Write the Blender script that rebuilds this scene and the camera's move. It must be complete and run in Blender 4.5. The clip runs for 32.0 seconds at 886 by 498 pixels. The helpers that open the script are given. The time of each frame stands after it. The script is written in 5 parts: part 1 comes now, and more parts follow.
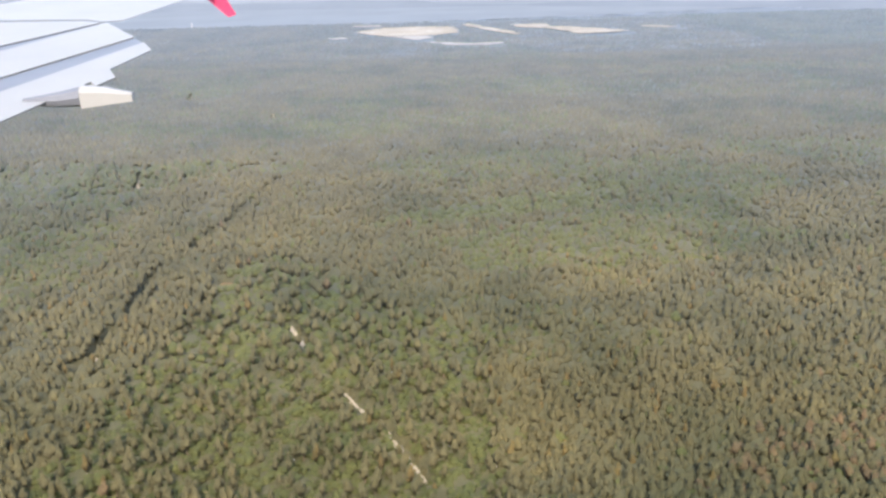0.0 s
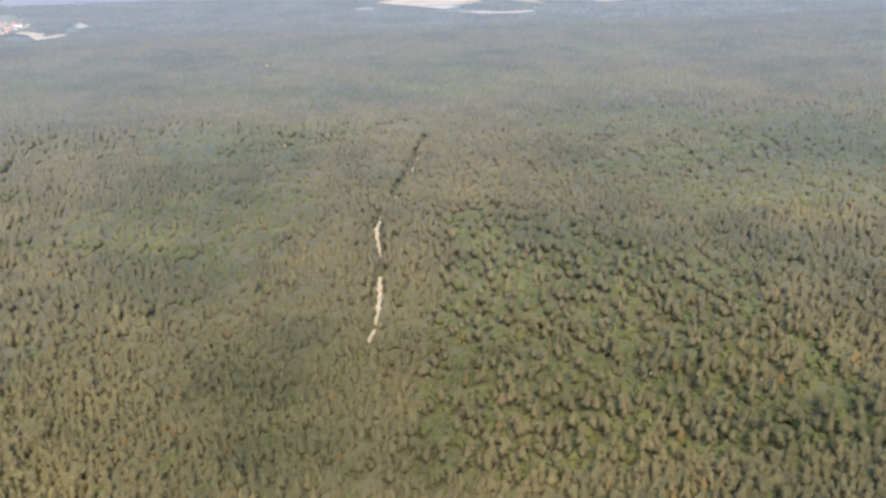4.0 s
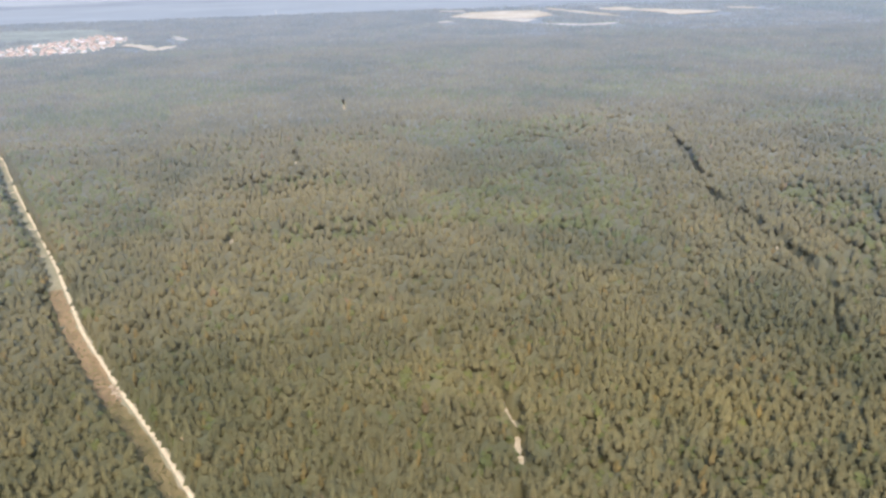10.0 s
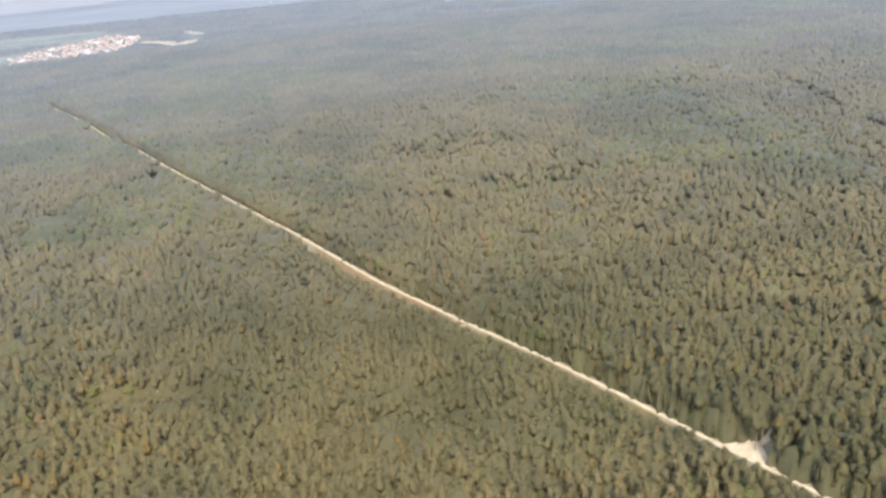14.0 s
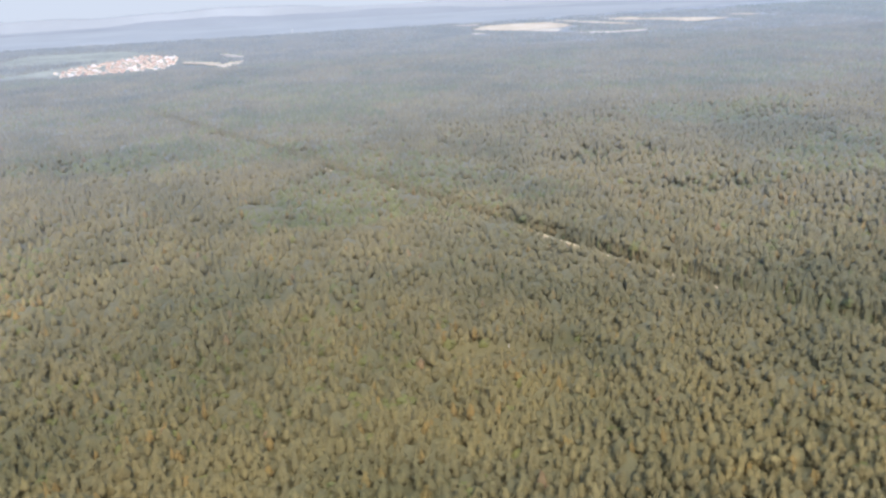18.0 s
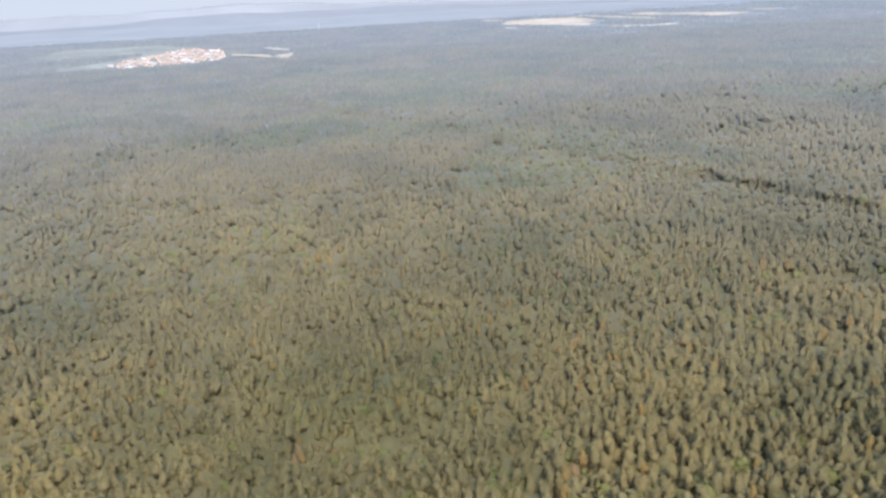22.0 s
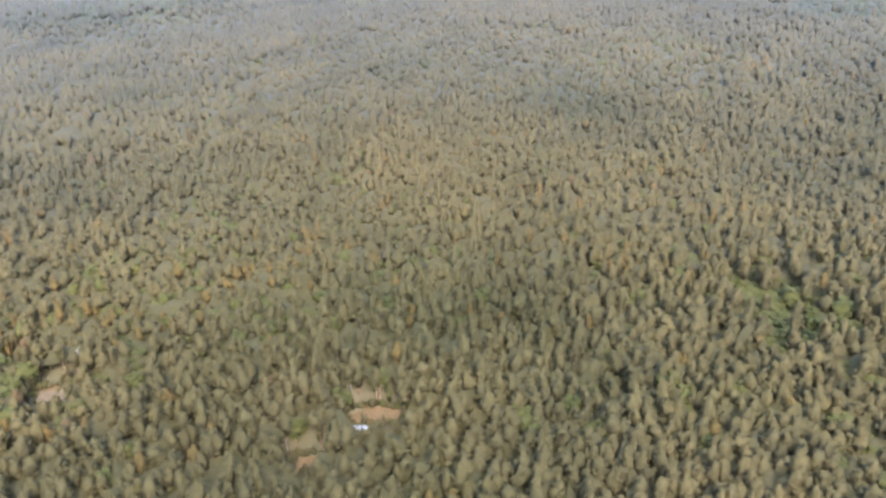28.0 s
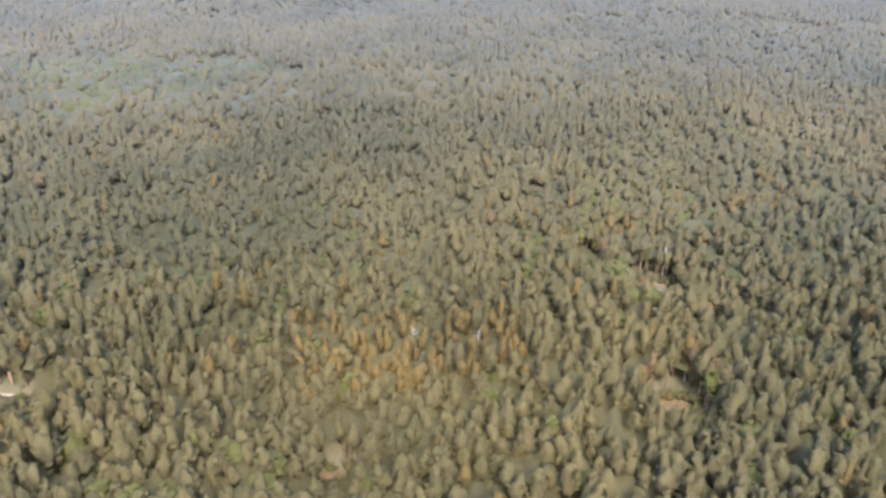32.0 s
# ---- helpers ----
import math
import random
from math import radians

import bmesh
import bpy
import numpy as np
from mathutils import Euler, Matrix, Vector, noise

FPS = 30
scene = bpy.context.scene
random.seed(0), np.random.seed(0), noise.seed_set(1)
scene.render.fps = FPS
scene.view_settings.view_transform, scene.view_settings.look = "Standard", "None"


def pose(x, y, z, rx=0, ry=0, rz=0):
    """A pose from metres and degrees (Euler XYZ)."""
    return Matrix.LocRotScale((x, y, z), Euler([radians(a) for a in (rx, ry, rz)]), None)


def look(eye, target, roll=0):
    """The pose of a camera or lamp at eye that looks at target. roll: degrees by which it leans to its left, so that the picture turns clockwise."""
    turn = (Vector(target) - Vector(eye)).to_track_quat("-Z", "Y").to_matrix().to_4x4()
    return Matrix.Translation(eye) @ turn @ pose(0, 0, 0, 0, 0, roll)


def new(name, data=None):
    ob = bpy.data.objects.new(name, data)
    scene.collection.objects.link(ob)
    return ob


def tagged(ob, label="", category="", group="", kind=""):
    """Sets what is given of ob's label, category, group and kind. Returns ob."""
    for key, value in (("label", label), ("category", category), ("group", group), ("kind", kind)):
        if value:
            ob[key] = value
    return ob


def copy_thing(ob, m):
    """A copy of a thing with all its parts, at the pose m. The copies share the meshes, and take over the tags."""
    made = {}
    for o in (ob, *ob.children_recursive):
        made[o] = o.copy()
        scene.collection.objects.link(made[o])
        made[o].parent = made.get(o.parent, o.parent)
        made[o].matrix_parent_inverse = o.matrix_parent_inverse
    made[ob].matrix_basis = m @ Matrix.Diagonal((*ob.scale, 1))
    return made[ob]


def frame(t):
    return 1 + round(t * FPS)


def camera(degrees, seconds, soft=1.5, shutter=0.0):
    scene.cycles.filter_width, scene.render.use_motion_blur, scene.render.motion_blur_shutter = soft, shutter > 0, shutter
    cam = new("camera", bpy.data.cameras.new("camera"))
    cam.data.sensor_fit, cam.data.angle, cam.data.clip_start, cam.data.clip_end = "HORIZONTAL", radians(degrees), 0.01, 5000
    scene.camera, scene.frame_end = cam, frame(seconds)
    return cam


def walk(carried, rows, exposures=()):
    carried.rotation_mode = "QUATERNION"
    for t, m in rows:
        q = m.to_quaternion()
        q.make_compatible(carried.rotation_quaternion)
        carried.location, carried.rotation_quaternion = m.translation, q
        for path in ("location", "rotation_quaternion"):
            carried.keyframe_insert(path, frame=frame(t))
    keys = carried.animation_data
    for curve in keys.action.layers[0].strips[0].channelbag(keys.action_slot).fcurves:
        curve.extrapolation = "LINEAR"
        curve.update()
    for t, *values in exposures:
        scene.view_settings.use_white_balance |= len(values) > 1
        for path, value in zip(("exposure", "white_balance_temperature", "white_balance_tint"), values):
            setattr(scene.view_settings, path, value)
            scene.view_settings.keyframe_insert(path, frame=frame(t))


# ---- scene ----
# Camera: a smooth low flight over a forest, looking sideways and down
cam = camera(58.5, 32.0, soft=2.75)
PATH = [
    (0.0, pose(600.00, 0.00, 172.77, 70.007, 1.019, -6.452)),
    (0.5, pose(581.90, -0.77, 171.67, 69.560, 1.013, -6.393)),
    (1.0, pose(563.80, -1.50, 170.60, 69.196, 0.846, -6.533)),
    (1.5, pose(545.70, -2.19, 169.54, 68.794, 1.081, -6.752)),
    (2.0, pose(527.60, -2.84, 168.51, 68.475, 0.993, -7.121)),
    (2.5, pose(509.49, -3.45, 167.50, 68.260, 1.071, -7.522)),
    (3.0, pose(491.38, -4.02, 166.50, 68.198, 0.933, -7.912)),
    (3.5, pose(473.26, -4.56, 165.52, 68.208, 1.228, -8.243)),
    (5.5, pose(400.76, -6.35, 161.77, 68.542, 0.798, -9.191)),
    (6.0, pose(382.63, -6.72, 160.86, 68.635, 1.193, -9.257)),
    (6.5, pose(364.49, -7.05, 159.97, 68.770, 1.189, -9.281)),
    (7.0, pose(346.35, -7.35, 159.09, 68.670, 1.370, -9.186)),
    (7.5, pose(328.20, -7.62, 158.21, 68.653, 1.377, -9.245)),
    (8.0, pose(310.05, -7.86, 157.35, 68.649, 1.585, -9.096)),
    (8.5, pose(291.90, -8.07, 156.49, 68.823, 1.404, -9.125)),
    (9.0, pose(273.74, -8.25, 155.63, 69.115, 1.411, -8.953)),
    (9.5, pose(255.58, -8.41, 154.78, 69.418, 1.275, -8.899)),
    (10.0, pose(237.41, -8.54, 153.94, 69.627, 1.457, -8.769)),
    (10.5, pose(219.23, -8.64, 153.09, 69.597, 2.297, -8.839)),
    (11.0, pose(201.06, -8.72, 152.25, 69.757, 3.536, -9.298)),
    (11.5, pose(182.87, -8.78, 151.41, 69.778, 5.227, -9.806)),
    (12.0, pose(164.69, -8.81, 150.57, 69.716, 5.894, -10.342)),
    (12.5, pose(146.49, -8.82, 149.72, 69.513, 6.067, -10.844)),
    (13.0, pose(128.29, -8.80, 148.88, 69.274, 5.806, -11.463)),
    (13.5, pose(110.09, -8.77, 148.03, 68.855, 5.534, -11.935)),
    (14.0, pose(91.88, -8.72, 147.17, 68.414, 4.812, -12.444)),
    (14.5, pose(73.67, -8.64, 146.31, 67.632, 4.389, -12.771)),
    (15.0, pose(55.45, -8.55, 145.44, 67.433, 4.335, -13.177)),
    (15.5, pose(37.22, -8.44, 144.57, 67.846, 4.048, -13.346)),
    (17.5, pose(-35.74, -7.84, 140.96, 70.570, 2.323, -13.940)),
    (18.0, pose(-53.99, -7.65, 140.02, 71.009, 2.598, -14.156)),
    (18.5, pose(-72.25, -7.45, 139.07, 71.311, 2.958, -14.215)),
    (19.0, pose(-90.52, -7.24, 138.11, 71.683, 3.206, -14.371)),
    (19.5, pose(-108.80, -7.01, 137.13, 71.969, 3.295, -14.351)),
    (20.0, pose(-127.08, -6.78, 136.13, 71.756, 3.190, -14.547)),
    (20.5, pose(-145.36, -6.53, 135.11, 71.317, 3.049, -14.784)),
    (21.0, pose(-163.66, -6.28, 134.08, 70.918, 2.760, -15.009)),
    (21.5, pose(-181.96, -6.02, 133.02, 71.033, 2.571, -15.357)),
    (22.0, pose(-200.26, -5.75, 131.94, 70.982, 2.570, -15.510)),
    (22.5, pose(-218.58, -5.47, 130.83, 70.490, 2.127, -15.851)),
    (23.0, pose(-236.90, -5.19, 129.70, 69.569, 1.725, -15.943)),
    (23.5, pose(-255.23, -4.90, 128.55, 69.289, 1.546, -16.117)),
    (24.0, pose(-273.57, -4.61, 127.37, 69.295, 1.715, -16.169)),
    (24.5, pose(-291.91, -4.32, 126.16, 69.330, 1.862, -16.337)),
    (25.0, pose(-310.26, -4.02, 124.93, 69.584, 2.183, -16.535)),
    (25.5, pose(-328.62, -3.72, 123.66, 68.500, 2.325, -17.150)),
    (27.5, pose(-402.13, -2.51, 118.28, 62.837, 2.085, -14.144)),
    (28.0, pose(-420.52, -2.22, 116.85, 62.611, 1.801, -14.171)),
    (28.5, pose(-438.93, -1.92, 115.38, 62.543, 2.471, -14.247)),
    (29.0, pose(-457.34, -1.63, 113.88, 62.659, 2.670, -14.498)),
    (29.5, pose(-475.76, -1.34, 112.34, 62.480, 2.959, -14.588)),
    (30.0, pose(-494.19, -1.06, 110.76, 62.182, 3.310, -14.777)),
    (30.5, pose(-512.63, -0.78, 109.14, 62.654, 2.526, -14.348)),
    (31.0, pose(-531.08, -0.51, 107.47, 63.079, 1.296, -13.778)),
    (31.5, pose(-549.54, -0.25, 105.77, 63.363, -0.165, -12.826)),
    (32.0, pose(-568.00, 0.00, 104.02, 63.572, -0.361, -11.364)),
]
walk(cam, PATH, [(0.0, 2.72, 6230, 12), (6.0, 2.63, 6230, 12), (10.0, 2.68, 6250, 12), (13.0, 2.73, 6350, 12), (18.0, 2.74, 6230, 12), (25.0, 2.74, 6230, 13), (28.0, 2.96, 6030, 15), (32.0, 2.94, 6030, 15)])

# ---------------------------------------------------------------- light
world = bpy.data.worlds.new("world")
scene.world = world
world.use_nodes = True
wn = world.node_tree
sky = wn.nodes.new("ShaderNodeTexSky")
sky.sky_type, sky.sun_disc = "NISHITA", False
sky.sun_elevation, sky.sun_rotation = radians(40.3), radians(183)
sky.dust_density, sky.air_density = 2.5, 1.2
wn.nodes["Background"].inputs[1].default_value = 0.15
wn.links.new(sky.outputs[0], wn.nodes["Background"].inputs[0])
sun = new("sun", bpy.data.lights.new("sun", "SUN"))
sun.data.energy = 0.95
sun.data.angle, sun.data.color = radians(8.0), (1.0, 0.92, 0.80)
SUN_WAY = Vector((0.041, 0.7615, -0.6469))
sun.matrix_world = look(-SUN_WAY * 200, (0, 0, 0))


# ---------------------------------------------------------------- materials
def node_material(name, roughness=0.8, specular=0.3):
    m = bpy.data.materials.new(name)
    m.use_nodes = True
    b = m.node_tree.nodes["Principled BSDF"]
    b.inputs["Roughness"].default_value = roughness
    b.inputs["Specular IOR Level"].default_value = specular
    return m, m.node_tree, b


def ramp(nt, source, stops):
    r = nt.nodes.new("ShaderNodeValToRGB")
    els = r.color_ramp.elements
    while len(els) < len(stops):
        els.new(0.5)
    for e, (p, c) in zip(els, stops):
        e.position, e.color = p, (*c, 1)
    nt.links.new(source, r.inputs[0])
    return r.outputs[0]


def noise_at(nt, scale, detail=3.0, rough=0.55):
    g = nt.nodes.new("ShaderNodeNewGeometry")
    n = nt.nodes.new("ShaderNodeTexNoise")
    n.inputs["Scale"].default_value, n.inputs["Detail"].default_value, n.inputs["Roughness"].default_value = scale, detail, rough
    nt.links.new(g.outputs["Position"], n.inputs["Vector"])
    return n.outputs[0]


def mixed(nt, a, b, fac, mode="MIX"):
    m = nt.nodes.new("ShaderNodeMix")
    m.data_type, m.blend_type = "RGBA", mode
    for sock, v in ((m.inputs[0], fac), (m.inputs[6], a), (m.inputs[7], b)):
        if isinstance(v, (int, float)):
            sock.default_value = v
        elif isinstance(v, tuple):
            sock.default_value = (*v, 1)
        else:
            nt.links.new(v, sock)
    return m.outputs[2]


def bumped(nt, b, height, strength, distance):
    u = nt.nodes.new("ShaderNodeBump")
    u.inputs["Strength"].default_value, u.inputs["Distance"].default_value = strength, distance
    nt.links.new(height, u.inputs["Height"])
    nt.links.new(u.outputs[0], b.inputs["Normal"])


def foliage(name, dark, mid, light, patch, grain=1.9):
    """Leaves or needles: each clump has its own tone, stands drift slowly in hue, twigs break up the surface."""
    m, nt, b = node_material(name, 0.7, 0.22)
    g = nt.nodes.new("ShaderNodeNewGeometry")
    tone = ramp(nt, g.outputs["Random Per Island"], [(0.0, dark), (0.5, mid), (1.0, light)])
    drift = ramp(nt, noise_at(nt, 0.012, 2.0), [(0.38, (0, 0, 0)), (0.66, (1, 1, 1))])
    tone = mixed(nt, tone, patch, mixed(nt, (0, 0, 0), drift, 0.45))
    vigour = ramp(nt, noise_at(nt, 0.0065, 4.0, 0.6), [(0.36, (0.74, 0.80, 0.78)), (0.5, (1, 1, 1)), (0.64, (1.16, 1.12, 1.02))])
    tone = mixed(nt, tone, vigour, 1.0, "MULTIPLY")
    group = ramp(nt, noise_at(nt, 0.032, 3.0, 0.6), [(0.34, (0.84, 0.87, 0.86)), (0.5, (1, 1, 1)), (0.66, (1.12, 1.10, 1.04))])
    tone = mixed(nt, tone, group, 1.0, "MULTIPLY")
    twig = ramp(nt, noise_at(nt, grain, 3.0, 0.7), [(0.32, (0.68, 0.70, 0.72)), (0.68, (1.26, 1.24, 1.20))])
    nt.links.new(mixed(nt, tone, twig, 1.0, "MULTIPLY"), b.inputs["Base Color"])
    thin = nt.nodes.new("ShaderNodeBsdfTranslucent")
    nt.links.new(tone, thin.inputs["Color"])
    both = nt.nodes.new("ShaderNodeMixShader")
    both.inputs[0].default_value = 0.55
    nt.links.new(b.outputs[0], both.inputs[1])
    nt.links.new(thin.outputs[0], both.inputs[2])
    # sky gloss growing at flat angles on near-level normals stands in for distance haze
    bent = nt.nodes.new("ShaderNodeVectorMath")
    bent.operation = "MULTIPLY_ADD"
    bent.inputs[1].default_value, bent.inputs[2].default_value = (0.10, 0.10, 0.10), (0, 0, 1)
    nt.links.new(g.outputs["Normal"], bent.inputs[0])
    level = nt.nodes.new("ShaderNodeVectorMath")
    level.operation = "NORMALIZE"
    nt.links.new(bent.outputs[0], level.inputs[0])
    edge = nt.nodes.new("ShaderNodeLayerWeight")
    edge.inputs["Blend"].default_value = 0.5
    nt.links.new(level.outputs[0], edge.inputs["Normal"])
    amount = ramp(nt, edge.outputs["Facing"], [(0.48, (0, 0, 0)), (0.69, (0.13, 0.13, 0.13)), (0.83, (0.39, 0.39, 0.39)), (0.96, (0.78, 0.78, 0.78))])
    haze_gloss = nt.nodes.new("ShaderNodeBsdfGlossy")
    haze_gloss.inputs["Color"].default_value = (0.150, 0.174, 0.206, 1)
    nt.links.new(level.outputs[0], haze_gloss.inputs["Normal"])
    haze_gloss.inputs["Roughness"].default_value = 0.9
    hazed = nt.nodes.new("ShaderNodeMixShader")
    nt.links.new(amount, hazed.inputs[0])
    nt.links.new(both.outputs[0], hazed.inputs[1])
    nt.links.new(haze_gloss.outputs[0], hazed.inputs[2])
    nt.links.new(hazed.outputs[0], nt.nodes["Material Output"].inputs["Surface"])
    # normals bent upward, which evens out light and shade on the crowns
    upright = nt.nodes.new("ShaderNodeVectorMath")
    upright.operation = "MULTIPLY_ADD"
    upright.inputs[1].default_value, upright.inputs[2].default_value = (0.26, 0.26, 0.26), (0, 0, 0.9)
    nt.links.new(g.outputs["Normal"], upright.inputs[0])
    u = nt.nodes.new("ShaderNodeBump")
    u.inputs["Strength"].default_value, u.inputs["Distance"].default_value = 0.55, 0.35
    nt.links.new(noise_at(nt, grain * 1.4, 3.0, 0.7), u.inputs["Height"])
    nt.links.new(upright.outputs[0], u.inputs["Normal"])
    nt.links.new(u.outputs[0], b.inputs["Normal"])
    return m


def soil(name, a, b_, c, scale=0.25, fine=2.2, bump=0.5):
    m, nt, b = node_material(name, 0.92, 0.15)
    col = ramp(nt, noise_at(nt, scale, 4.0, 0.6), [(0.35, a), (0.52, b_), (0.68, c)])
    grit = ramp(nt, noise_at(nt, fine, 4.0, 0.7), [(0.3, (0.72, 0.72, 0.72)), (0.7, (1.2, 1.2, 1.2))])
    nt.links.new(mixed(nt, col, grit, 1.0, "MULTIPLY"), b.inputs["Base Color"])
    bumped(nt, b, noise_at(nt, fine, 4.0, 0.7), bump, 0.15)
    return m


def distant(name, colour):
    """Far land with haze put into its base colour: one tone with faint drifts."""
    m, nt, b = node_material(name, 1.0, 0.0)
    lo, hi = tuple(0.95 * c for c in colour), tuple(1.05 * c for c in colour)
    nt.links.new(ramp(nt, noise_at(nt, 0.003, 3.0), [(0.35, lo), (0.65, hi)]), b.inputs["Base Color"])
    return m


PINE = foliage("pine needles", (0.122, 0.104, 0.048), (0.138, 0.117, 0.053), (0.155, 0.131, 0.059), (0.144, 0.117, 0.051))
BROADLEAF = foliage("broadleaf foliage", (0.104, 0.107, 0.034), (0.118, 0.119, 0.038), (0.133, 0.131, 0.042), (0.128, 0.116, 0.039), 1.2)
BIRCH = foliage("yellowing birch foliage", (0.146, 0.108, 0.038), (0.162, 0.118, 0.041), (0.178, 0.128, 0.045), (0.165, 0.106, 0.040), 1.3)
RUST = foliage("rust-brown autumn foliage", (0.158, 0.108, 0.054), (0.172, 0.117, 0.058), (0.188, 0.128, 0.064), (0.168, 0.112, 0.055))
# a little darker than pine: stands for softened shade in crown gaps
GAP_FILL = foliage("olive gap-fill foliage", (0.116, 0.104, 0.050), (0.130, 0.115, 0.055), (0.144, 0.127, 0.061), (0.130, 0.111, 0.052))
BARK = soil("orange-brown pine bark", (0.14, 0.095, 0.065), (0.20, 0.135, 0.09), (0.26, 0.18, 0.12), 0.4, 6.0)
PALE_BARK = soil("pale birch bark", (0.26, 0.245, 0.215), (0.33, 0.31, 0.28), (0.40, 0.38, 0.345), 0.6, 7.0)
FLOOR = soil("forest floor", (0.105, 0.096, 0.054), (0.130, 0.113, 0.066), (0.155, 0.128, 0.080), 0.08)
HEATH = soil("brown heath", (0.112, 0.075, 0.036), (0.136, 0.090, 0.044), (0.160, 0.105, 0.052), 0.18)
GRASS = soil("dry olive grass", (0.075, 0.058, 0.024), (0.092, 0.069, 0.029), (0.112, 0.080, 0.035), 0.15)
EARTH = soil("bare orange soil", (0.098, 0.068, 0.033), (0.124, 0.083, 0.040), (0.150, 0.100, 0.050), 0.5)
SAND = soil("pale sandy gravel", (0.25, 0.20, 0.125), (0.29, 0.235, 0.150), (0.33, 0.275, 0.18), 0.4, 3.0)
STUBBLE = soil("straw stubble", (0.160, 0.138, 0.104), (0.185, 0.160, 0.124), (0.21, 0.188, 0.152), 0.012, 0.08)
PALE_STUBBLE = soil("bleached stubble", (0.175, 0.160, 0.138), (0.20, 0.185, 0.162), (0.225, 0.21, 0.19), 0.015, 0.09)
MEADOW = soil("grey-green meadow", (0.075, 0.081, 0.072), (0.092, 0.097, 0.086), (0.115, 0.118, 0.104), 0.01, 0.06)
FAR_PLAIN = distant("farmland with pale haze tint", (0.110, 0.119, 0.127))
HILL_NEAR = distant("hills with blue-grey haze tint", (0.096, 0.105, 0.116))
HILL_FAR = distant("farthest hills with pale haze tint", (0.113, 0.122, 0.133))
HORIZON, hn, hb = node_material("hazy horizon sky", 1.0, 0.0)
hb.inputs["Base Color"].default_value = (0, 0, 0, 1)
hb.inputs["Emission Color"].default_value = (0.80, 0.88, 1.0, 1)
hb.inputs["Emission Strength"].default_value = 0.128


# ---------------------------------------------------------------- mesh helpers
def mesh_from(name, verts, faces, material, smooth=False):
    """A mesh from numpy triangles."""
    me = bpy.data.meshes.new(name)
    me.vertices.add(len(verts))
    me.vertices.foreach_set("co", np.ascontiguousarray(verts, np.float32).ravel())
    me.loops.add(faces.size)
    me.loops.foreach_set("vertex_index", np.ascontiguousarray(faces, np.int32).ravel())
    me.polygons.add(len(faces))
    k = faces.shape[1]
    me.polygons.foreach_set("loop_start", np.arange(0, faces.size, k, dtype=np.int32))
    me.polygons.foreach_set("loop_total", np.full(len(faces), k, np.int32))
    if smooth:
        me.polygons.foreach_set("use_smooth", np.ones(len(faces), bool))
    me.materials.append(material)
    me.update(calc_edges=True)
    return me


def part(name, bm, material, parent, label=""):
    me = bpy.data.meshes.new(name)
    bm.to_mesh(me)
    bm.free()
    me.materials.append(material)
    ob = new(name, me)
    ob.parent = parent
    return tagged(ob, label)


def box_bm(x0, y0, z0, x1, y1, z1, bm=None):
    bm = bm or bmesh.new()
    bmesh.ops.create_cube(bm, size=1, matrix=Matrix.Translation(((x0 + x1) / 2, (y0 + y1) / 2, (z0 + z1) / 2)) @ Matrix.Diagonal((x1 - x0, y1 - y0, z1 - z0, 1)))
    return bm


def ribbon(name, line, width, z, material, wobble=0.15, seed=1, step=4.0):
    """A strip of ground along a line, with slightly uneven edges and a low crown."""
    rng = np.random.default_rng(seed)
    pts = np.array(line, float)
    seg = np.linalg.norm(np.diff(pts, axis=0), axis=1)
    s = np.concatenate([[0], np.cumsum(seg)])
    n = max(int(s[-1] / step), 2)
    u = np.linspace(0, s[-1], n + 1)
    c = np.stack([np.interp(u, s, pts[:, 0]), np.interp(u, s, pts[:, 1])], 1)
    for _ in range(2):
        c[1:-1] = (c[:-2] + 2 * c[1:-1] + c[2:]) / 4
    d = np.gradient(c, axis=0)
    d /= np.linalg.norm(d, axis=1)[:, None]
    nrm = np.stack([-d[:, 1], d[:, 0]], 1)
    rows = []
    for k, h in ((-0.5, -0.05), (-0.25, 0.03), (0, 0.05), (0.25, 0.03), (0.5, -0.05)):
        w = width * k * (1 + wobble * rng.normal(0, 1, n + 1)) if abs(k) == 0.5 else np.full(n + 1, width * k)
        rows.append(np.column_stack([c + nrm * w[:, None], np.full(n + 1, z + h)]))
    v = np.concatenate(rows)
    q = [[a * (n + 1) + i + 1, a * (n + 1) + i, (a + 1) * (n + 1) + i, (a + 1) * (n + 1) + i + 1] for a in range(4) for i in range(n)]
    return new(name, mesh_from(name, v, np.array(q), material, True))


def blob(name, cx, cy, rx, ry, turn, z, material, seed=1, parts_n=28):
    """A patch of ground with an uneven outline and a low, lumpy surface."""
    rng = np.random.default_rng(seed)
    a = np.linspace(0, 2 * math.pi, parts_n, endpoint=False)
    r = 1 + 0.13 * np.sin(2 * a + rng.uniform(0, 6)) + 0.10 * np.sin(3 * a + rng.uniform(0, 6)) + 0.06 * rng.normal(0, 1, parts_n)
    ca, sa = math.cos(radians(turn)), math.sin(radians(turn))
    v = [(cx, cy, z + 0.05)]
    for k in (0.5, 1.0):
        for i in range(parts_n):
            x, y = rx * r[i] * k * math.cos(a[i]), ry * r[i] * k * math.sin(a[i])
            v.append((cx + x * ca - y * sa, cy + x * sa + y * ca, z + (rng.uniform(-0.02, 0.08) if k < 1 else -0.04)))
    f = []
    for i in range(parts_n):
        j = (i + 1) % parts_n
        f += [(0, 1 + i, 1 + j), (1 + i, 1 + parts_n + i, 1 + parts_n + j), (1 + i, 1 + parts_n + j, 1 + j)]
    return new(name, mesh_from(name, np.array(v), np.array(f), material, True))


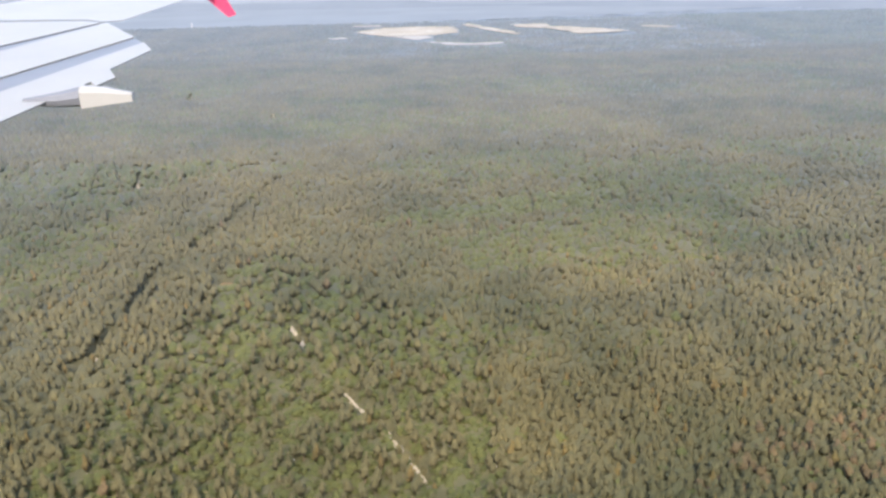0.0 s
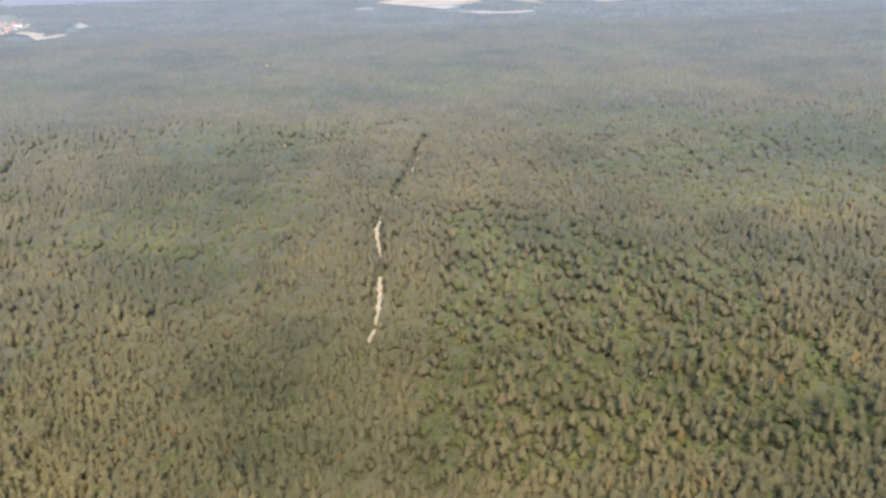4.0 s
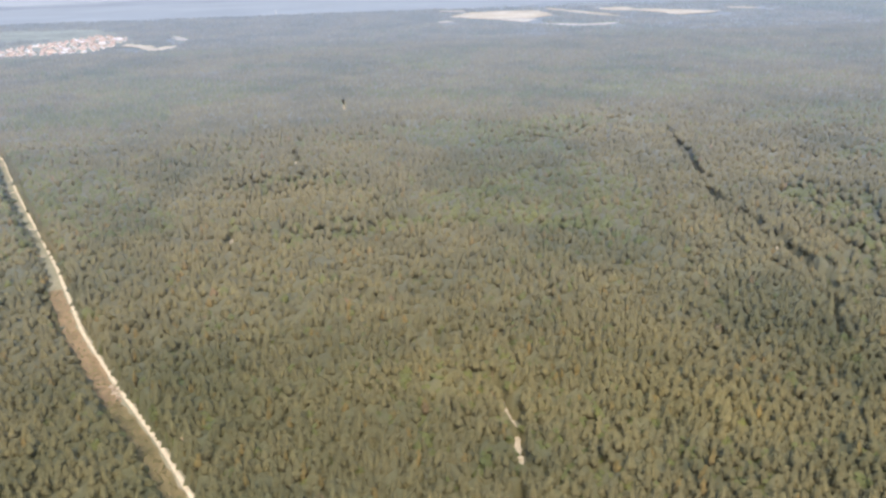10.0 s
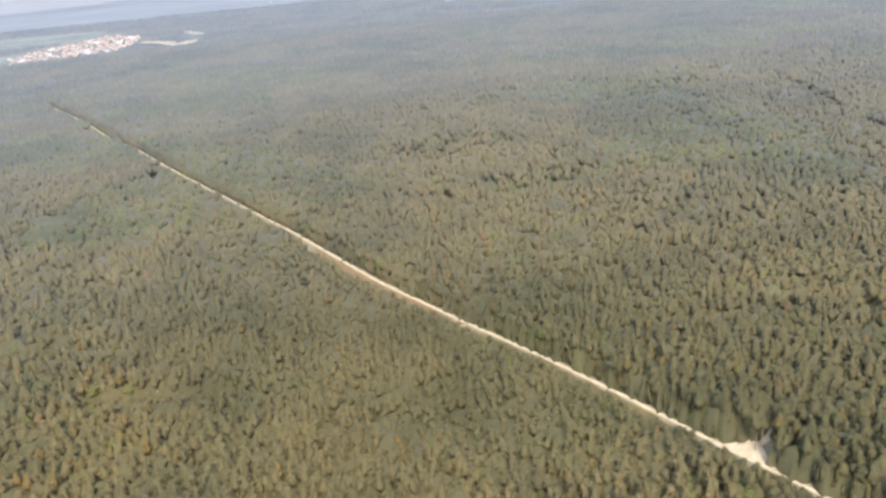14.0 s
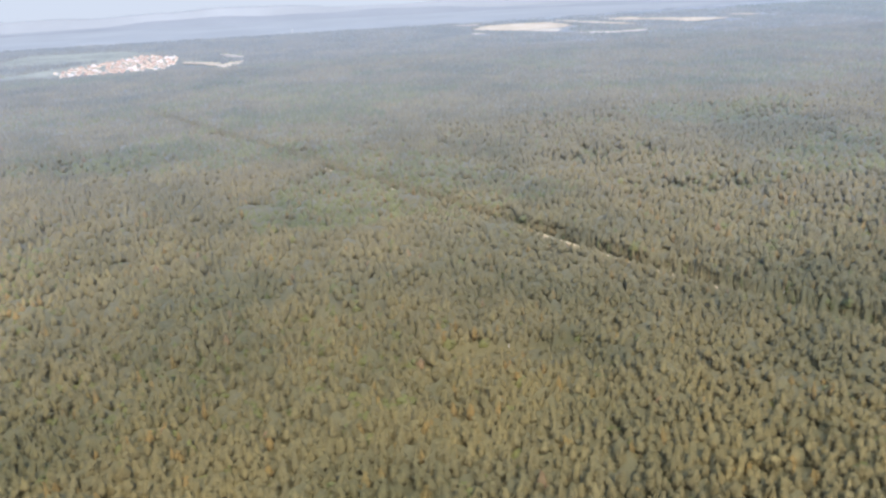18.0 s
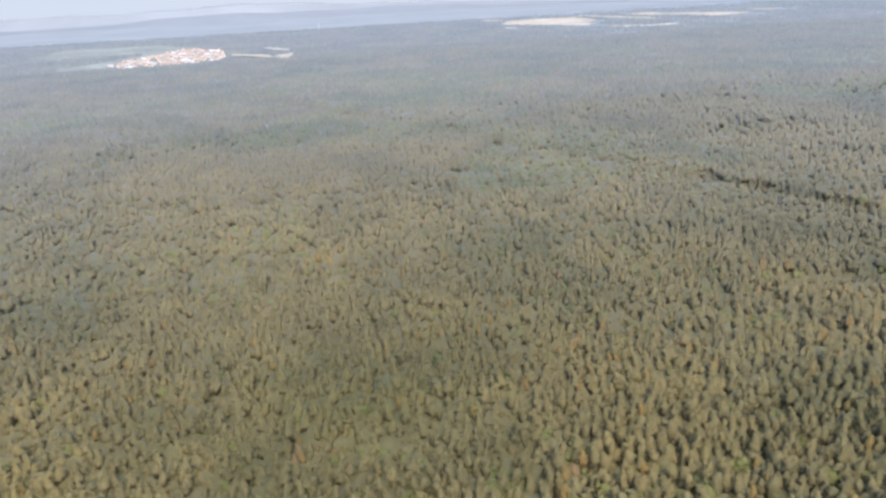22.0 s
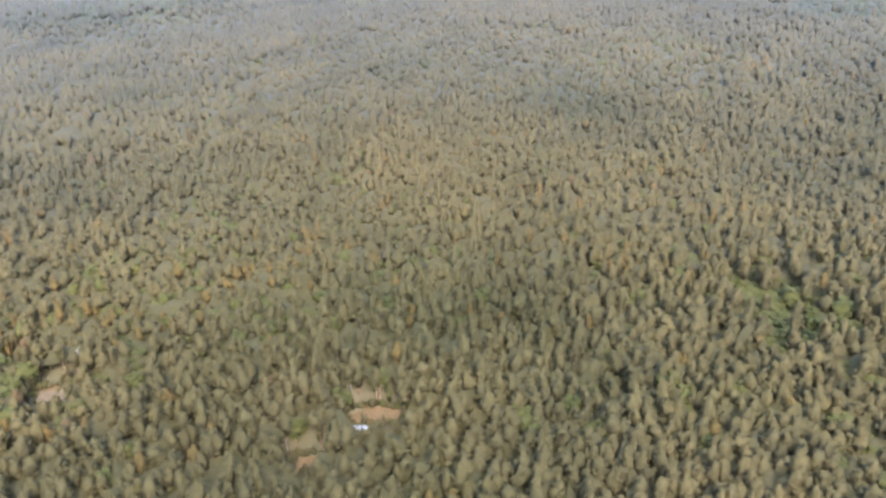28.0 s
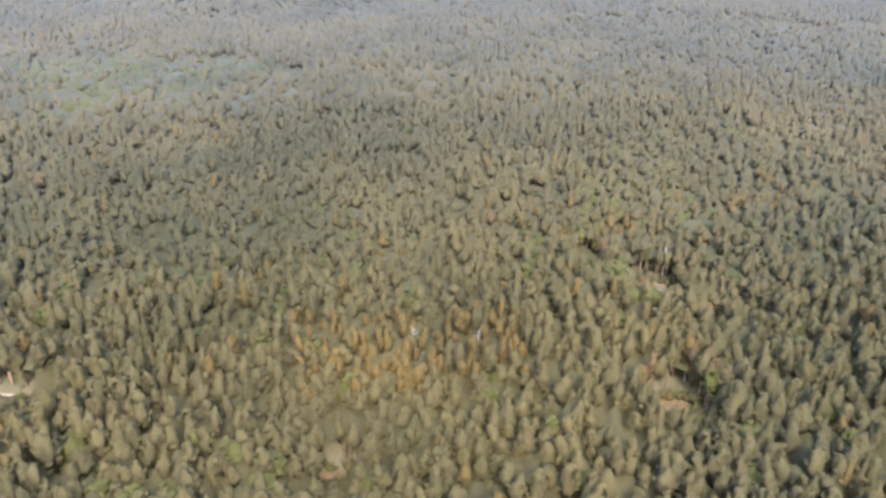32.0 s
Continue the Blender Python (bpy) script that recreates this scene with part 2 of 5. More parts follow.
def polygon(name, outline, z, material, wild=True):
    """A field with the given corners."""
    rng = np.random.default_rng(int(abs(outline[0][0]) + abs(outline[0][1])))
    rim = []
    for (ax, ay), (bx, by) in zip(outline, outline[1:] + outline[:1]):
        L = math.hypot(bx - ax, by - ay)
        for k in range(9):
            u, off = k / 9, (rng.normal(0, 0.045 * min(L, 120)) if k and wild else 0)
            rim.append((ax + u * (bx - ax) - off * (by - ay) / L, ay + u * (by - ay) + off * (bx - ax) / L))
    bm = bmesh.new()
    bm.faces.new([bm.verts.new((x, y, z)) for x, y in rim])
    bmesh.ops.triangulate(bm, faces=bm.faces[:])
    bmesh.ops.recalc_face_normals(bm, faces=bm.faces[:])
    if bm.faces[0].normal.z < 0:
        bmesh.ops.reverse_faces(bm, faces=bm.faces[:])
    me = bpy.data.meshes.new(name)
    bm.to_mesh(me)
    bm.free()
    me.materials.append(material)
    return new(name, me)


def line_distance(px, py, line):
    best = np.full(px.shape, 1e9)
    side = np.zeros(px.shape)
    for (ax, ay), (bx, by) in zip(line[:-1], line[1:]):
        dx, dy = bx - ax, by - ay
        u = np.clip(((px - ax) * dx + (py - ay) * dy) / (dx * dx + dy * dy), 0, 1)
        d = np.hypot(px - ax - u * dx, py - ay - u * dy)
        cross = (px - ax) * dy - (py - ay) * dx
        near = d < best
        best, side = np.where(near, d, best), np.where(near, cross, side)
    return best, side


def inside(px, py, outline):
    r = np.zeros(px.shape, bool)
    for (ax, ay), (bx, by) in zip(outline, outline[1:] + outline[:1]):
        c = ((ay > py) != (by > py)) & (px < (bx - ax) * (py - ay) / ((by - ay) or 1e-9) + ax)
        r ^= c
    return r


def ellipse(px, py, cx, cy, rx, ry, turn):
    ca, sa = math.cos(radians(turn)), math.sin(radians(turn))
    x, y = (px - cx) * ca + (py - cy) * sa, -(px - cx) * sa + (py - cy) * ca
    return (x / rx) ** 2 + (y / ry) ** 2


def waves(px, py, scale, seed):
    """A smooth random field over the plan, about -1 to 1."""
    rng = np.random.default_rng(seed)
    out = np.zeros(px.shape)
    for _ in range(9):
        a, f, ph = rng.uniform(0, 2 * math.pi), rng.uniform(0.5, 1.8) / scale, rng.uniform(0, 6.3)
        out += np.sin((px * math.cos(a) + py * math.sin(a)) * f * 2 * math.pi + ph)
    return out / 4.0


# ---------------------------------------------------------------- the plan
ROAD = [(-216, 1092), (-170, 993), (-108, 862), (-62, 748), (-32, 690), (10, 590), (54, 492), (86, 421), (123, 331), (151, 275), (174, 232), (191, 196), (203, 169), (213, 148), (230, 110), (250, 60)]
TRACK_A = [(548, 410), (562, 367), (568, 349), (592, 290), (606, 266), (611, 249), (616, 237), (630, 200)]
# stretches of the tracks that lie open to the sky, with the half width of the gap in the trees
OPEN = [([(561, 371), (570, 344)], 2.1), ([(589, 298), (595, 284)], 1.9), ([(603, 272), (617, 234)], 2.1),
        ([(533, 645), (519, 588)], 1.2), ([(518, 580), (506, 535), (493, 494)], 2.1), ([(483, 462), (478, 440), (477, 395)], 1.6), ([(475, 368), (469, 312), (464, 297)], 2.2), ([(455, 284), (436, 252)], 0.5),
        ([(246, 344), (252, 330)], 1.8), ([(269, 301), (277, 282)], 1.7), ([(292, 247), (294, 222)], 1.75), ([(293, 214), (291, 200)], 1.75), ([(286, 180), (284, 168)], 1.6)]
TRACK_B = [(560, 740), (532, 639), (507, 535), (482, 462), (478, 440), (477, 402), (474, 358), (469, 312), (452, 278), (437, 255), (428, 240), (418, 212)]
TRACK_C = [(238, 357), (249, 337), (261, 313), (271, 296), (276, 284), (293, 243), (294, 223), (292, 206), (285, 174), (281, 150)]
SPURS = [[(54, 492), (41, 496), (28, 500)], [(10, 590), (2, 579), (-7, 570)], [(204, 168), (215, 167), (224, 172)]]
PALE_PIECE = [(-646, 157.5), (-634, 154), (-622, 150.8)]
RIDES = [[(418, 650), (410, 695)], [(381, 1080), (374, 1140)], [(505, 930), (499, 985)], [(257, 822), (258, 880)], [(179, 430), (178, 446)], [(213, 606), (209, 640)], [(-3, 570), (0, 582)]]
HEATH_STRIP = [(95, 385), (118, 329), (146, 272.5), (150, 264)]
GRASS_STRIP = [(149, 266), (169, 229.5), (186, 193.6), (191, 180)]
# where the growth beside the road is lowest
ROAD_GAPS = [(-4, 588), (34, 506), (97, 374), (104, 358), (113, 342), (122, 321), (131, 305)]
# clearings: centre, half sizes, turn, surface
CLEARINGS = [
    ((225, 570), (8, 1.7), -24, EARTH, "bare_soil_clearing", "long strip of bare pinkish soil before tall trunks"),
    ((521, 433), (7, 4), 20, HEATH, "heath_clearing", "small clearing of brown heather"),
    ((-477, 172.8), (5.4, 2.6), -8, EARTH, "bare_soil_clearing", "patch of bare orange soil behind the long hut"),
    ((-404, 141.5), (6.6, 3.4), -15, EARTH, "bare_soil_clearing", "bare orange soil bank below tall pines"),
    ((-421, 130), (3.2, 2.4), 10, EARTH, "bare_soil_clearing", "small patch of bare orange soil among pines"),
    ((-494, 122.6), (5.6, 3.0), -5, EARTH, "bare_soil_clearing", "small patch of bare orange soil among pines"),
    ((-565, 115), (3.8, 1.9), -8, EARTH, "bare_soil_clearing", "narrow patch of bare orange soil among birches"),
    ((-488, 189), (2.2, 1.6), 0, EARTH, "bare_soil_clearing", "small patch of bare orange soil among pines"),
]
# stands: outline, species (0 pine, 1 broadleaf, 2 birch, 3 rust), share, height
STANDS = [
    ([(470, 190), (640, 190), (655, 330), (600, 400), (545, 475), (520, 440), (498, 330)], 1, 0.72, 0.9),
        ([(600, 505), (660, 508), (744, 520), (795, 534), (806, 575), (792, 625), (770, 600), (756, 574), (690, 560), (620, 535)], 1, 0.92, 0.92),
    ([(175, 452), (215, 408), (310, 420), (380, 395), (390, 412), (300, 445), (230, 445)], 1, 0.8, 0.84),
    ([(150, 560), (185, 500), (250, 520), (250, 555), (200, 575)], 1, 0.6, 0.75),
]
STANDS += [
    ([(-574, 163), (-518, 155), (-521, 137), (-545, 130), (-569, 138)], 2, 0.7, 0.88),
    ([(-506, 132), (-482, 130), (-480, 124), (-504, 126)], 3, 0.35, 0.95),
    ([(-308, 130), (-280, 132), (-284, 172), (-300, 170)], 1, 0.8, 0.9),
    ([(-330, 640), (-215, 760), (-130, 700), (-150, 640), (-240, 640)], 1, 0.7, 0.95),
    ([(-640, 560), (-420, 620), (-400, 700), (-660, 690)], 1, 0.6, 0.95),
    ([(30, 480), (88, 396), (122, 326), (150, 270), (188, 192), (200, 160), (150, 140), (110, 200), (72, 250), (62, 330), (30, 420)], 0, 0.2, 0.78),
]
STANDS += [
    ([(196, 571), (252, 547), (262, 522), (190, 540)], 1, 0.7, 0.6),
    ([(2, 261), (57, 251), (64, 236), (8, 244)], 0, 0.3, 0.45),
    ([(-50, 305), (-8, 312), (0, 296), (-46, 290)], 0, 0.3, 0.5),
    ([(-490, 205), (-452, 192), (-446, 184), (-490, 196)], 2, 0.4, 0.95),
    ([(-450, 195), (-380, 250), (-395, 230), (-440, 180)], 2, 0.3, 0.95),
]
STANDS += [
    ([(100, 640), (300, 660), (320, 760), (120, 740)], 1, 0.4, 0.95),
    ([(698, 207), (743, 242), (796, 243), (765, 198)], 3, 0.2, 0.95),
    ([(360, 620), (470, 640), (480, 720), (370, 720)], 1, 0.4, 0.9),
]
# tall stands whose trunks show above the low growth in front of them
TRUNK_BELTS = [[(176, 456), (230, 446), (302, 446), (392, 412), (398, 432), (302, 468), (180, 474)], [(195, 585), (255, 560), (266, 578), (200, 604)], [(500, 470), (560, 478), (600, 440), (620, 455), (570, 500), (505, 490)]]
FIELDS = [
    ([(600, 2300), (690, 2165), (800, 2140), (890, 2215), (905, 2425), (790, 2460), (690, 2440)], STUBBLE, "stubble_field", "large straw-coloured stubble field among far woods"),
    ([(668, 2165), (715, 2100), (762, 2015), (808, 2085), (795, 2122), (700, 2145)], PALE_STUBBLE, "stubble_field", "bleached field below the large stubble field"),
    ([(1070, 2450), (1187, 2435), (1178, 2310), (1140, 2290), (1070, 2340)], STUBBLE, "stubble_field", "thin straw-coloured strip among far woods"),
    ([(775, 1945), (832, 1915), (836, 1938), (790, 1968)], PALE_STUBBLE, "stubble_field", "thin bleached strip at a wood's edge"),
    ([(1400, 2250), (1470, 2190), (1520, 2220), (1450, 2285)], STUBBLE, "stubble_field", "small straw-coloured field among far woods"),
]
FIELDS += [
    ([(805, 1885), (905, 1850), (950, 1880), (960, 1915), (880, 1905), (820, 1935)], PALE_STUBBLE, "stubble_field", "narrow bleached stubble field at a wood's edge"),
    ([(930, 2480), (1000, 2170), (1035, 2090), (1040, 2180), (1010, 2300), (960, 2530)], STUBBLE, "stubble_field", "wedge of straw-coloured stubble field"),
    ([(1150, 2300), (1190, 2070), (1300, 2090), (1345, 2130), (1300, 2200), (1200, 2330)], STUBBLE, "stubble_field", "straw-coloured field among far woods"),
    ([(530, 2130), (552, 2085), (590, 2095), (580, 2145)], PALE_STUBBLE, "stubble_field", "small bleached field at a wood's edge"),
    ([(600, 2500), (690, 2475), (690, 2530), (610, 2545)], PALE_STUBBLE, "stubble_field", "thin bleached field at the edge of the plain"),
]
FIELDS += [
    ([(-180, 1850), (-100, 1765), (-92, 1700), (-106, 1690), (-150, 1770), (-182, 1800)], STUBBLE, "stubble_field", "straw-coloured strip beside the village"),
    ([(-112, 2030), (-66, 1935), (-44, 1880), (-52, 1850), (-88, 1905)], PALE_STUBBLE, "stubble_field", "bleached strip of field beside the village"),
    ([(-98, 1720), (-48, 1782), (-86, 1530), (-106, 1640)], STUBBLE, "stubble_field", "wedge of straw-coloured field beside the village"),
    ([(-640, 2000), (-420, 1962), (-300, 1992), (-230, 2080), (-350, 2300), (-600, 2350)], MEADOW, "meadow", "green-grey meadows rising behind the village"),
    ([(-560, 1600), (-350, 1600), (-215, 1660), (-188, 1740), (-185, 1965), (-275, 2085), (-390, 1950), (-500, 1760)], MEADOW, "meadow", "grassy gardens round the village houses"),
]
PLAIN = [(-6000, 2600), (-200, 2600), (600, 2590), (1500, 2720), (2600, 3050), (6500, 3500), (6500, 6200), (-6000, 6200)]
VILLAGE = [(-415, 1618), (-347, 1608), (-290, 1640), (-217, 1668), (-195, 1737), (-195, 1960), (-277, 2070), (-330, 1960), (-370, 1880), (-425, 1744)]


def lie(y):
    """Height of the ground: level, then a broad shallow basin round the village and the fields."""
    u = np.clip((np.asarray(y, float) - 1400) / 260, 0, 1)
    return -14 * u * u * (3 - 2 * u)


# ---------------------------------------------------------------- ground
n = 60
gx, gy = np.meshgrid(np.linspace(-6000, 6500, n), np.concatenate([np.linspace(-5000, 1380, n - 25), np.linspace(1420, 1700, 10), np.linspace(1900, 6200, 15)]))
gv = np.column_stack([gx.ravel(), gy.ravel(), lie(gy.ravel())])
gq = np.array([[j * n + i, j * n + i + 1, (j + 1) * n + i + 1, (j + 1) * n + i] for j in range(n - 1) for i in range(n - 1)])
tagged(new("ground", mesh_from("ground", gv, gq, FLOOR)), "dark forest floor of needles and moss", "ground", kind="structure")
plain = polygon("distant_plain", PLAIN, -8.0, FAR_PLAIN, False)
tagged(plain, "farmland in painted pale haze reaching to the horizon", "plain", kind="structure")

tagged(ribbon("road", ROAD, 1.5, 0.12, SAND, 0.05, 3), "straight pale gravel forest road", "road", kind="structure")
for k, (line, w) in enumerate([(TRACK_A, 2.2), (TRACK_B, 2.6), (TRACK_C, 2.2)] + [(PALE_PIECE, 1.0)] + [(s, 1.5) for s in SPURS] + [(r, 2.9) for r in RIDES]):
    tagged(ribbon("forest_track", line, w, 0.1, SAND, 0.22, 20 + k), "narrow pale sandy track between the trees", "track", kind="structure")
tagged(polygon("road_apron", [(201, 171), (206, 168), (212, 167.6), (219, 168.4), (219, 166.4), (214, 164.4), (212, 158), (211.2, 152), (208.6, 158), (206, 163.4), (202.4, 167)], 0.16, SAND, False), "widened gravel apron at the forest road junction", "road", kind="structure")
tagged(ribbon("heath_verge", HEATH_STRIP, 8.6, 0.06, HEATH, 0.12, 5), "strip of brown heather beside the gravel road", "verge", kind="structure")
tagged(ribbon("grass_verge", GRASS_STRIP, 8.0, 0.06, GRASS, 0.12, 6), "strip of dry olive grass beside the gravel road", "verge", kind="structure")
for k, ((cx, cy), (rx, ry), turn, mat, nm, lab) in enumerate(CLEARINGS):
    tagged(blob(nm, cx, cy, rx, ry, turn, 0.08, mat, 50 + k), lab, "clearing", kind="structure")
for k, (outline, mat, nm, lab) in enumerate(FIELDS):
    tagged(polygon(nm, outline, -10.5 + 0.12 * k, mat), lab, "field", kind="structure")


# ---------------------------------------------------------------- trees
ICO_V = np.array([(0, 0, 1)] + [(0.894 * math.cos(a), 0.894 * math.sin(a), 0.447) for a in np.arange(5) * 2 * math.pi / 5]
                 + [(0.894 * math.cos(a), 0.894 * math.sin(a), -0.447) for a in (np.arange(5) + 0.5) * 2 * math.pi / 5] + [(0, 0, -1)])
ICO_F = np.array([(0, 1 + i, 1 + (i + 1) % 5) for i in range(5)] + [(1 + i, 6 + i, 1 + (i + 1) % 5) for i in range(5)]
                 + [(1 + (i + 1) % 5, 6 + i, 6 + (i + 1) % 5) for i in range(5)] + [(11, 6 + (i + 1) % 5, 6 + i) for i in range(5)])


def crown_form(rng, clumps, tufts, tuft_size=0.55):
    """A crown of lumpy clumps with loose tufts standing out of it. clumps: (x, y, z, radius, height)."""
    vs, fs, n = [], [], 0
    for x, y, z, r, h in clumps:
        v = ICO_V * (1 + rng.normal(0, 0.2, (12, 1))) * (r, r, h) + (x, y, z)
        vs.append(v)
        fs.append(ICO_F + n)
        n += 12
    for _ in range(tufts):
        x, y, z, r, h = clumps[rng.integers(len(clumps))]
        d = rng.normal(0, 1, 3)
        d[2] = abs(d[2]) * 0.8 - 0.25
        d /= np.linalg.norm(d)
        c = np.array((x, y, z)) + d * (r, r, h) * rng.uniform(0.8, 1.08)
        e1 = np.cross(d, rng.normal(0, 1, 3))
        e1 /= np.linalg.norm(e1)
        e2 = np.cross(d, e1)
        s = tuft_size * rng.uniform(0.7, 1.3)
        tip = c + d * s * 0.95 + (0, 0, 0.55 * s)
        vs.append(np.array([c + e1 * s * 0.5, c - e1 * s * 0.5 + e2 * s * 0.2, tip]))
        fs.append(np.array([(0, 1, 2)]) + n)
        n += 3
    return np.concatenate(vs), np.concatenate(fs)


def octa(rng, x, y, z, r, h):
    v = np.array([(1, 0, 0), (0, 1, 0), (-1, 0, 0), (0, -1, 0), (0, 0, 1), (0, 0, -1)]) * (1 + rng.normal(0, 0.14, (6, 1)))
    a = rng.uniform(0, 1.57)
    c, s = math.cos(a), math.sin(a)
    v = np.column_stack([v[:, 0] * c - v[:, 1] * s, v[:, 0] * s + v[:, 1] * c, v[:, 2]]) * (r, r, h) + (x, y, z)
    return v, np.array([(0, 1, 4), (1, 2, 4), (2, 3, 4), (3, 0, 4), (1, 0, 5), (2, 1, 5), (3, 2, 5), (0, 3, 5)])


def grown(rng, clumps, solid, tufts, size=0.5):
    """Clumps as full lumps (the first ones) or as rough eight-sided ones, with tufts on all of them."""
    v, f = crown_form(rng, clumps, tufts, size)
    keep_v, keep_f, n = [], [], 0
    for k, (x, y, z, r, h) in enumerate(clumps):
        if k < solid:
            a, t = v[12 * k:12 * k + 12], ICO_F
        else:
            a, t = octa(rng, x, y, z, r, h)
        keep_v.append(a)
        keep_f.append(t + n)
        n += len(a)
    rest = v[12 * len(clumps):]
    keep_v.append(rest)
    keep_f.append(np.arange(len(rest)).reshape(-1, 3) + n)
    return np.concatenate(keep_v), np.concatenate(keep_f)


def with_boughs(rng, v, f, boughs):
    """Adds leafy boughs to a core: each a bent, four-cornered fan. boughs: (x, y, z, bearing, length, half width, rise)."""
    vs, fs, n = [v], [f], len(v)
    for x, y, z, b, long, half, rise in boughs:
        o, side = np.array((math.cos(b), math.sin(b), 0)), np.array((-math.sin(b), math.cos(b), 0))
        p, up = np.array((x, y, z)), np.array((0, 0, 1.0))
        mid = p + o * long * rng.uniform(0.5, 0.7) + up * (rise * 0.5 + 0.12)
        roll = rng.normal(0, 0.25)
        vs.append(np.array([p, mid - side * half - up * (0.12 + roll * half), p + o * long + up * rise, mid + side * half - up * (0.12 - roll * half)]))
        fs.append(np.array([(0, 1, 2), (0, 2, 3)]) + n)
        n += 4
    return np.concatenate(vs), np.concatenate(fs)


def pine_core(rng, lean, wide, z0, z1, sides):
    """An uneven egg of needles, widest below the middle and drawn out to a blunt tip."""
    vs = []
    for u, r in ((0.0, 0.45), (0.24, 0.92), (0.52, 1.0), (0.79, 0.78), (0.95, 0.40)):
        a = np.arange(sides) * 2 * math.pi / sides + rng.uniform(0, 1)
        rad = 0.66 * wide * r * (1 + rng.normal(0, 0.3, sides))
        vs.append(np.column_stack([lean[0] * u + rad * np.cos(a), lean[1] * u + rad * np.sin(a), z0 + u * (z1 - z0) + rng.normal(0, 0.4, sides)]))
    v = np.vstack(vs + [[(lean[0], lean[1], z1)], [(0, 0, z0 + 0.3)]])
    f, n = [], sides
    for k in range(4):
        for i in range(n):
            p, q = k * n + i, k * n + (i + 1) % n
            f += [(p, q, q + n), (p, q + n, p + n)]
    f += [(4 * n + i, 4 * n + (i + 1) % n, 5 * n) for i in range(n)] + [((i + 1) % n, i, 5 * n + 1) for i in range(n)]
    return v, np.array(f)


def pine_form(rng, level, tufts):
    """A drawn-out crown of ragged boughs on a bare trunk. level 2: the fullest; 0: the plainest."""
    lean = rng.normal(0, 0.34, 2)
    wide, z0, z1 = rng.uniform(1.3, 1.65), rng.uniform(4.0, 5.2), rng.uniform(9.6, 10.6)
    if level:
        v, f = pine_core(rng, lean, wide, z0, z1, 4 + level)
    else:
        v, f = grown(rng, [(lean[0] * 0.2, lean[1] * 0.2, z0 + 2.3, wide * 0.86, 2.6), (lean[0] * 0.8, lean[1] * 0.8, z1 - 2.5, wide * 0.60, 2.6)], 0, 0)
    boughs = []
    for k in range(tufts):
        u = ((k + rng.uniform(0, 1)) / tufts) ** 0.9
        z = z0 + 0.3 + u * (z1 - z0 - 0.9)
        reach = wide * min(1.0, 0.72 + 1.2 * u) * (1 - max(0, u - 0.3) ** 1.6 * 1.15) * rng.uniform(0.72, 1.25)
        start = reach * rng.uniform(0.25, 0.55)
        b = 2.4 * k + rng.normal(0, 0.5)
        boughs.append((lean[0] * u + start * math.cos(b), lean[1] * u + start * math.sin(b), z + rng.normal(0, 0.15), b, reach - start, (0.36, 0.46, 0.8)[2 - level] * rng.uniform(0.6, 1.35), rng.normal(0.25, 0.42)))
    return with_boughs(rng, v, f, boughs)


def broad_form(rng, level, tufts):
    """A round, uneven crown of leafy sprays round a lumpy core."""
    c = [(0, 0, 5.4, rng.uniform(1.25, 1.5), 2.2)]
    for k in range(3):
        a = 2.1 * k + rng.uniform(0, 1)
        c.append((0.8 * math.cos(a), 0.8 * math.sin(a), 5.4 + rng.uniform(-0.9, 1.5), rng.uniform(0.75, 1.0), rng.uniform(1.0, 1.4)))
    v, f = grown(rng, c[:(2, 3, 4)[level]], (0, 1, 4)[level], 0)
    boughs = []
    for k in range(tufts):
        u, b = rng.uniform(-0.5, 1), rng.uniform(0, 6.28)
        r = 1.45 * math.sqrt(max(0.08, 1 - u * u)) * rng.uniform(0.7, 1.1)
        boughs.append((r * 0.6 * math.cos(b), r * 0.6 * math.sin(b), 5.3 + 2.5 * u, b, 0.95 * rng.uniform(0.7, 1.2), (0.5, 0.55, 0.68)[2 - level] * rng.uniform(0.7, 1.3), rng.normal(0.1, 0.35)))
    return with_boughs(rng, v, f, boughs)


def shrub_form(rng):
    c = [(rng.normal(0, 0.3), rng.normal(0, 0.3), 0.7, rng.uniform(0.6, 0.9), rng.uniform(0.8, 1.3)), (rng.normal(0, 0.5), rng.normal(0, 0.5), 0.6, 0.6, 0.8)]
    return grown(rng, c, 0, 7, 0.4)


def spindle(rng, sides, wide, zm, z1):
    """A plain pointed crown, for trees far off."""
    a = np.arange(sides) * 2 * math.pi / sides
    r = wide * (1 + rng.normal(0, 0.18, sides))
    v = np.column_stack([r * np.cos(a), r * np.sin(a), zm + rng.normal(0, 0.35, sides)])
    v = np.vstack([v, [(rng.normal(0, 0.2), rng.normal(0, 0.2), z1)]])
    return v, np.array([(i, (i + 1) % sides, sides) for i in range(sides)])


def far_crown(rng, wide, top):
    """A crown in the middle distance: one rough lump and a few boughs."""
    v, f = octa(rng, rng.normal(0, 0.15), rng.normal(0, 0.15), top - 3.2, wide * rng.uniform(0.85, 1.1), 3.3)
    boughs = []
    for k in range(2):
        b, u = 3.1 * k + rng.normal(0, 0.8), rng.uniform(0, 1)
        reach = wide * (1.15 - 0.5 * u)
        boughs.append((0.4 * reach * math.cos(b), 0.4 * reach * math.sin(b), top - 4.6 + 3.2 * u, b, reach * 0.7, 0.8 * rng.uniform(0.8, 1.2), rng.normal(0.35, 0.3)))
    return with_boughs(rng, v, f, boughs)


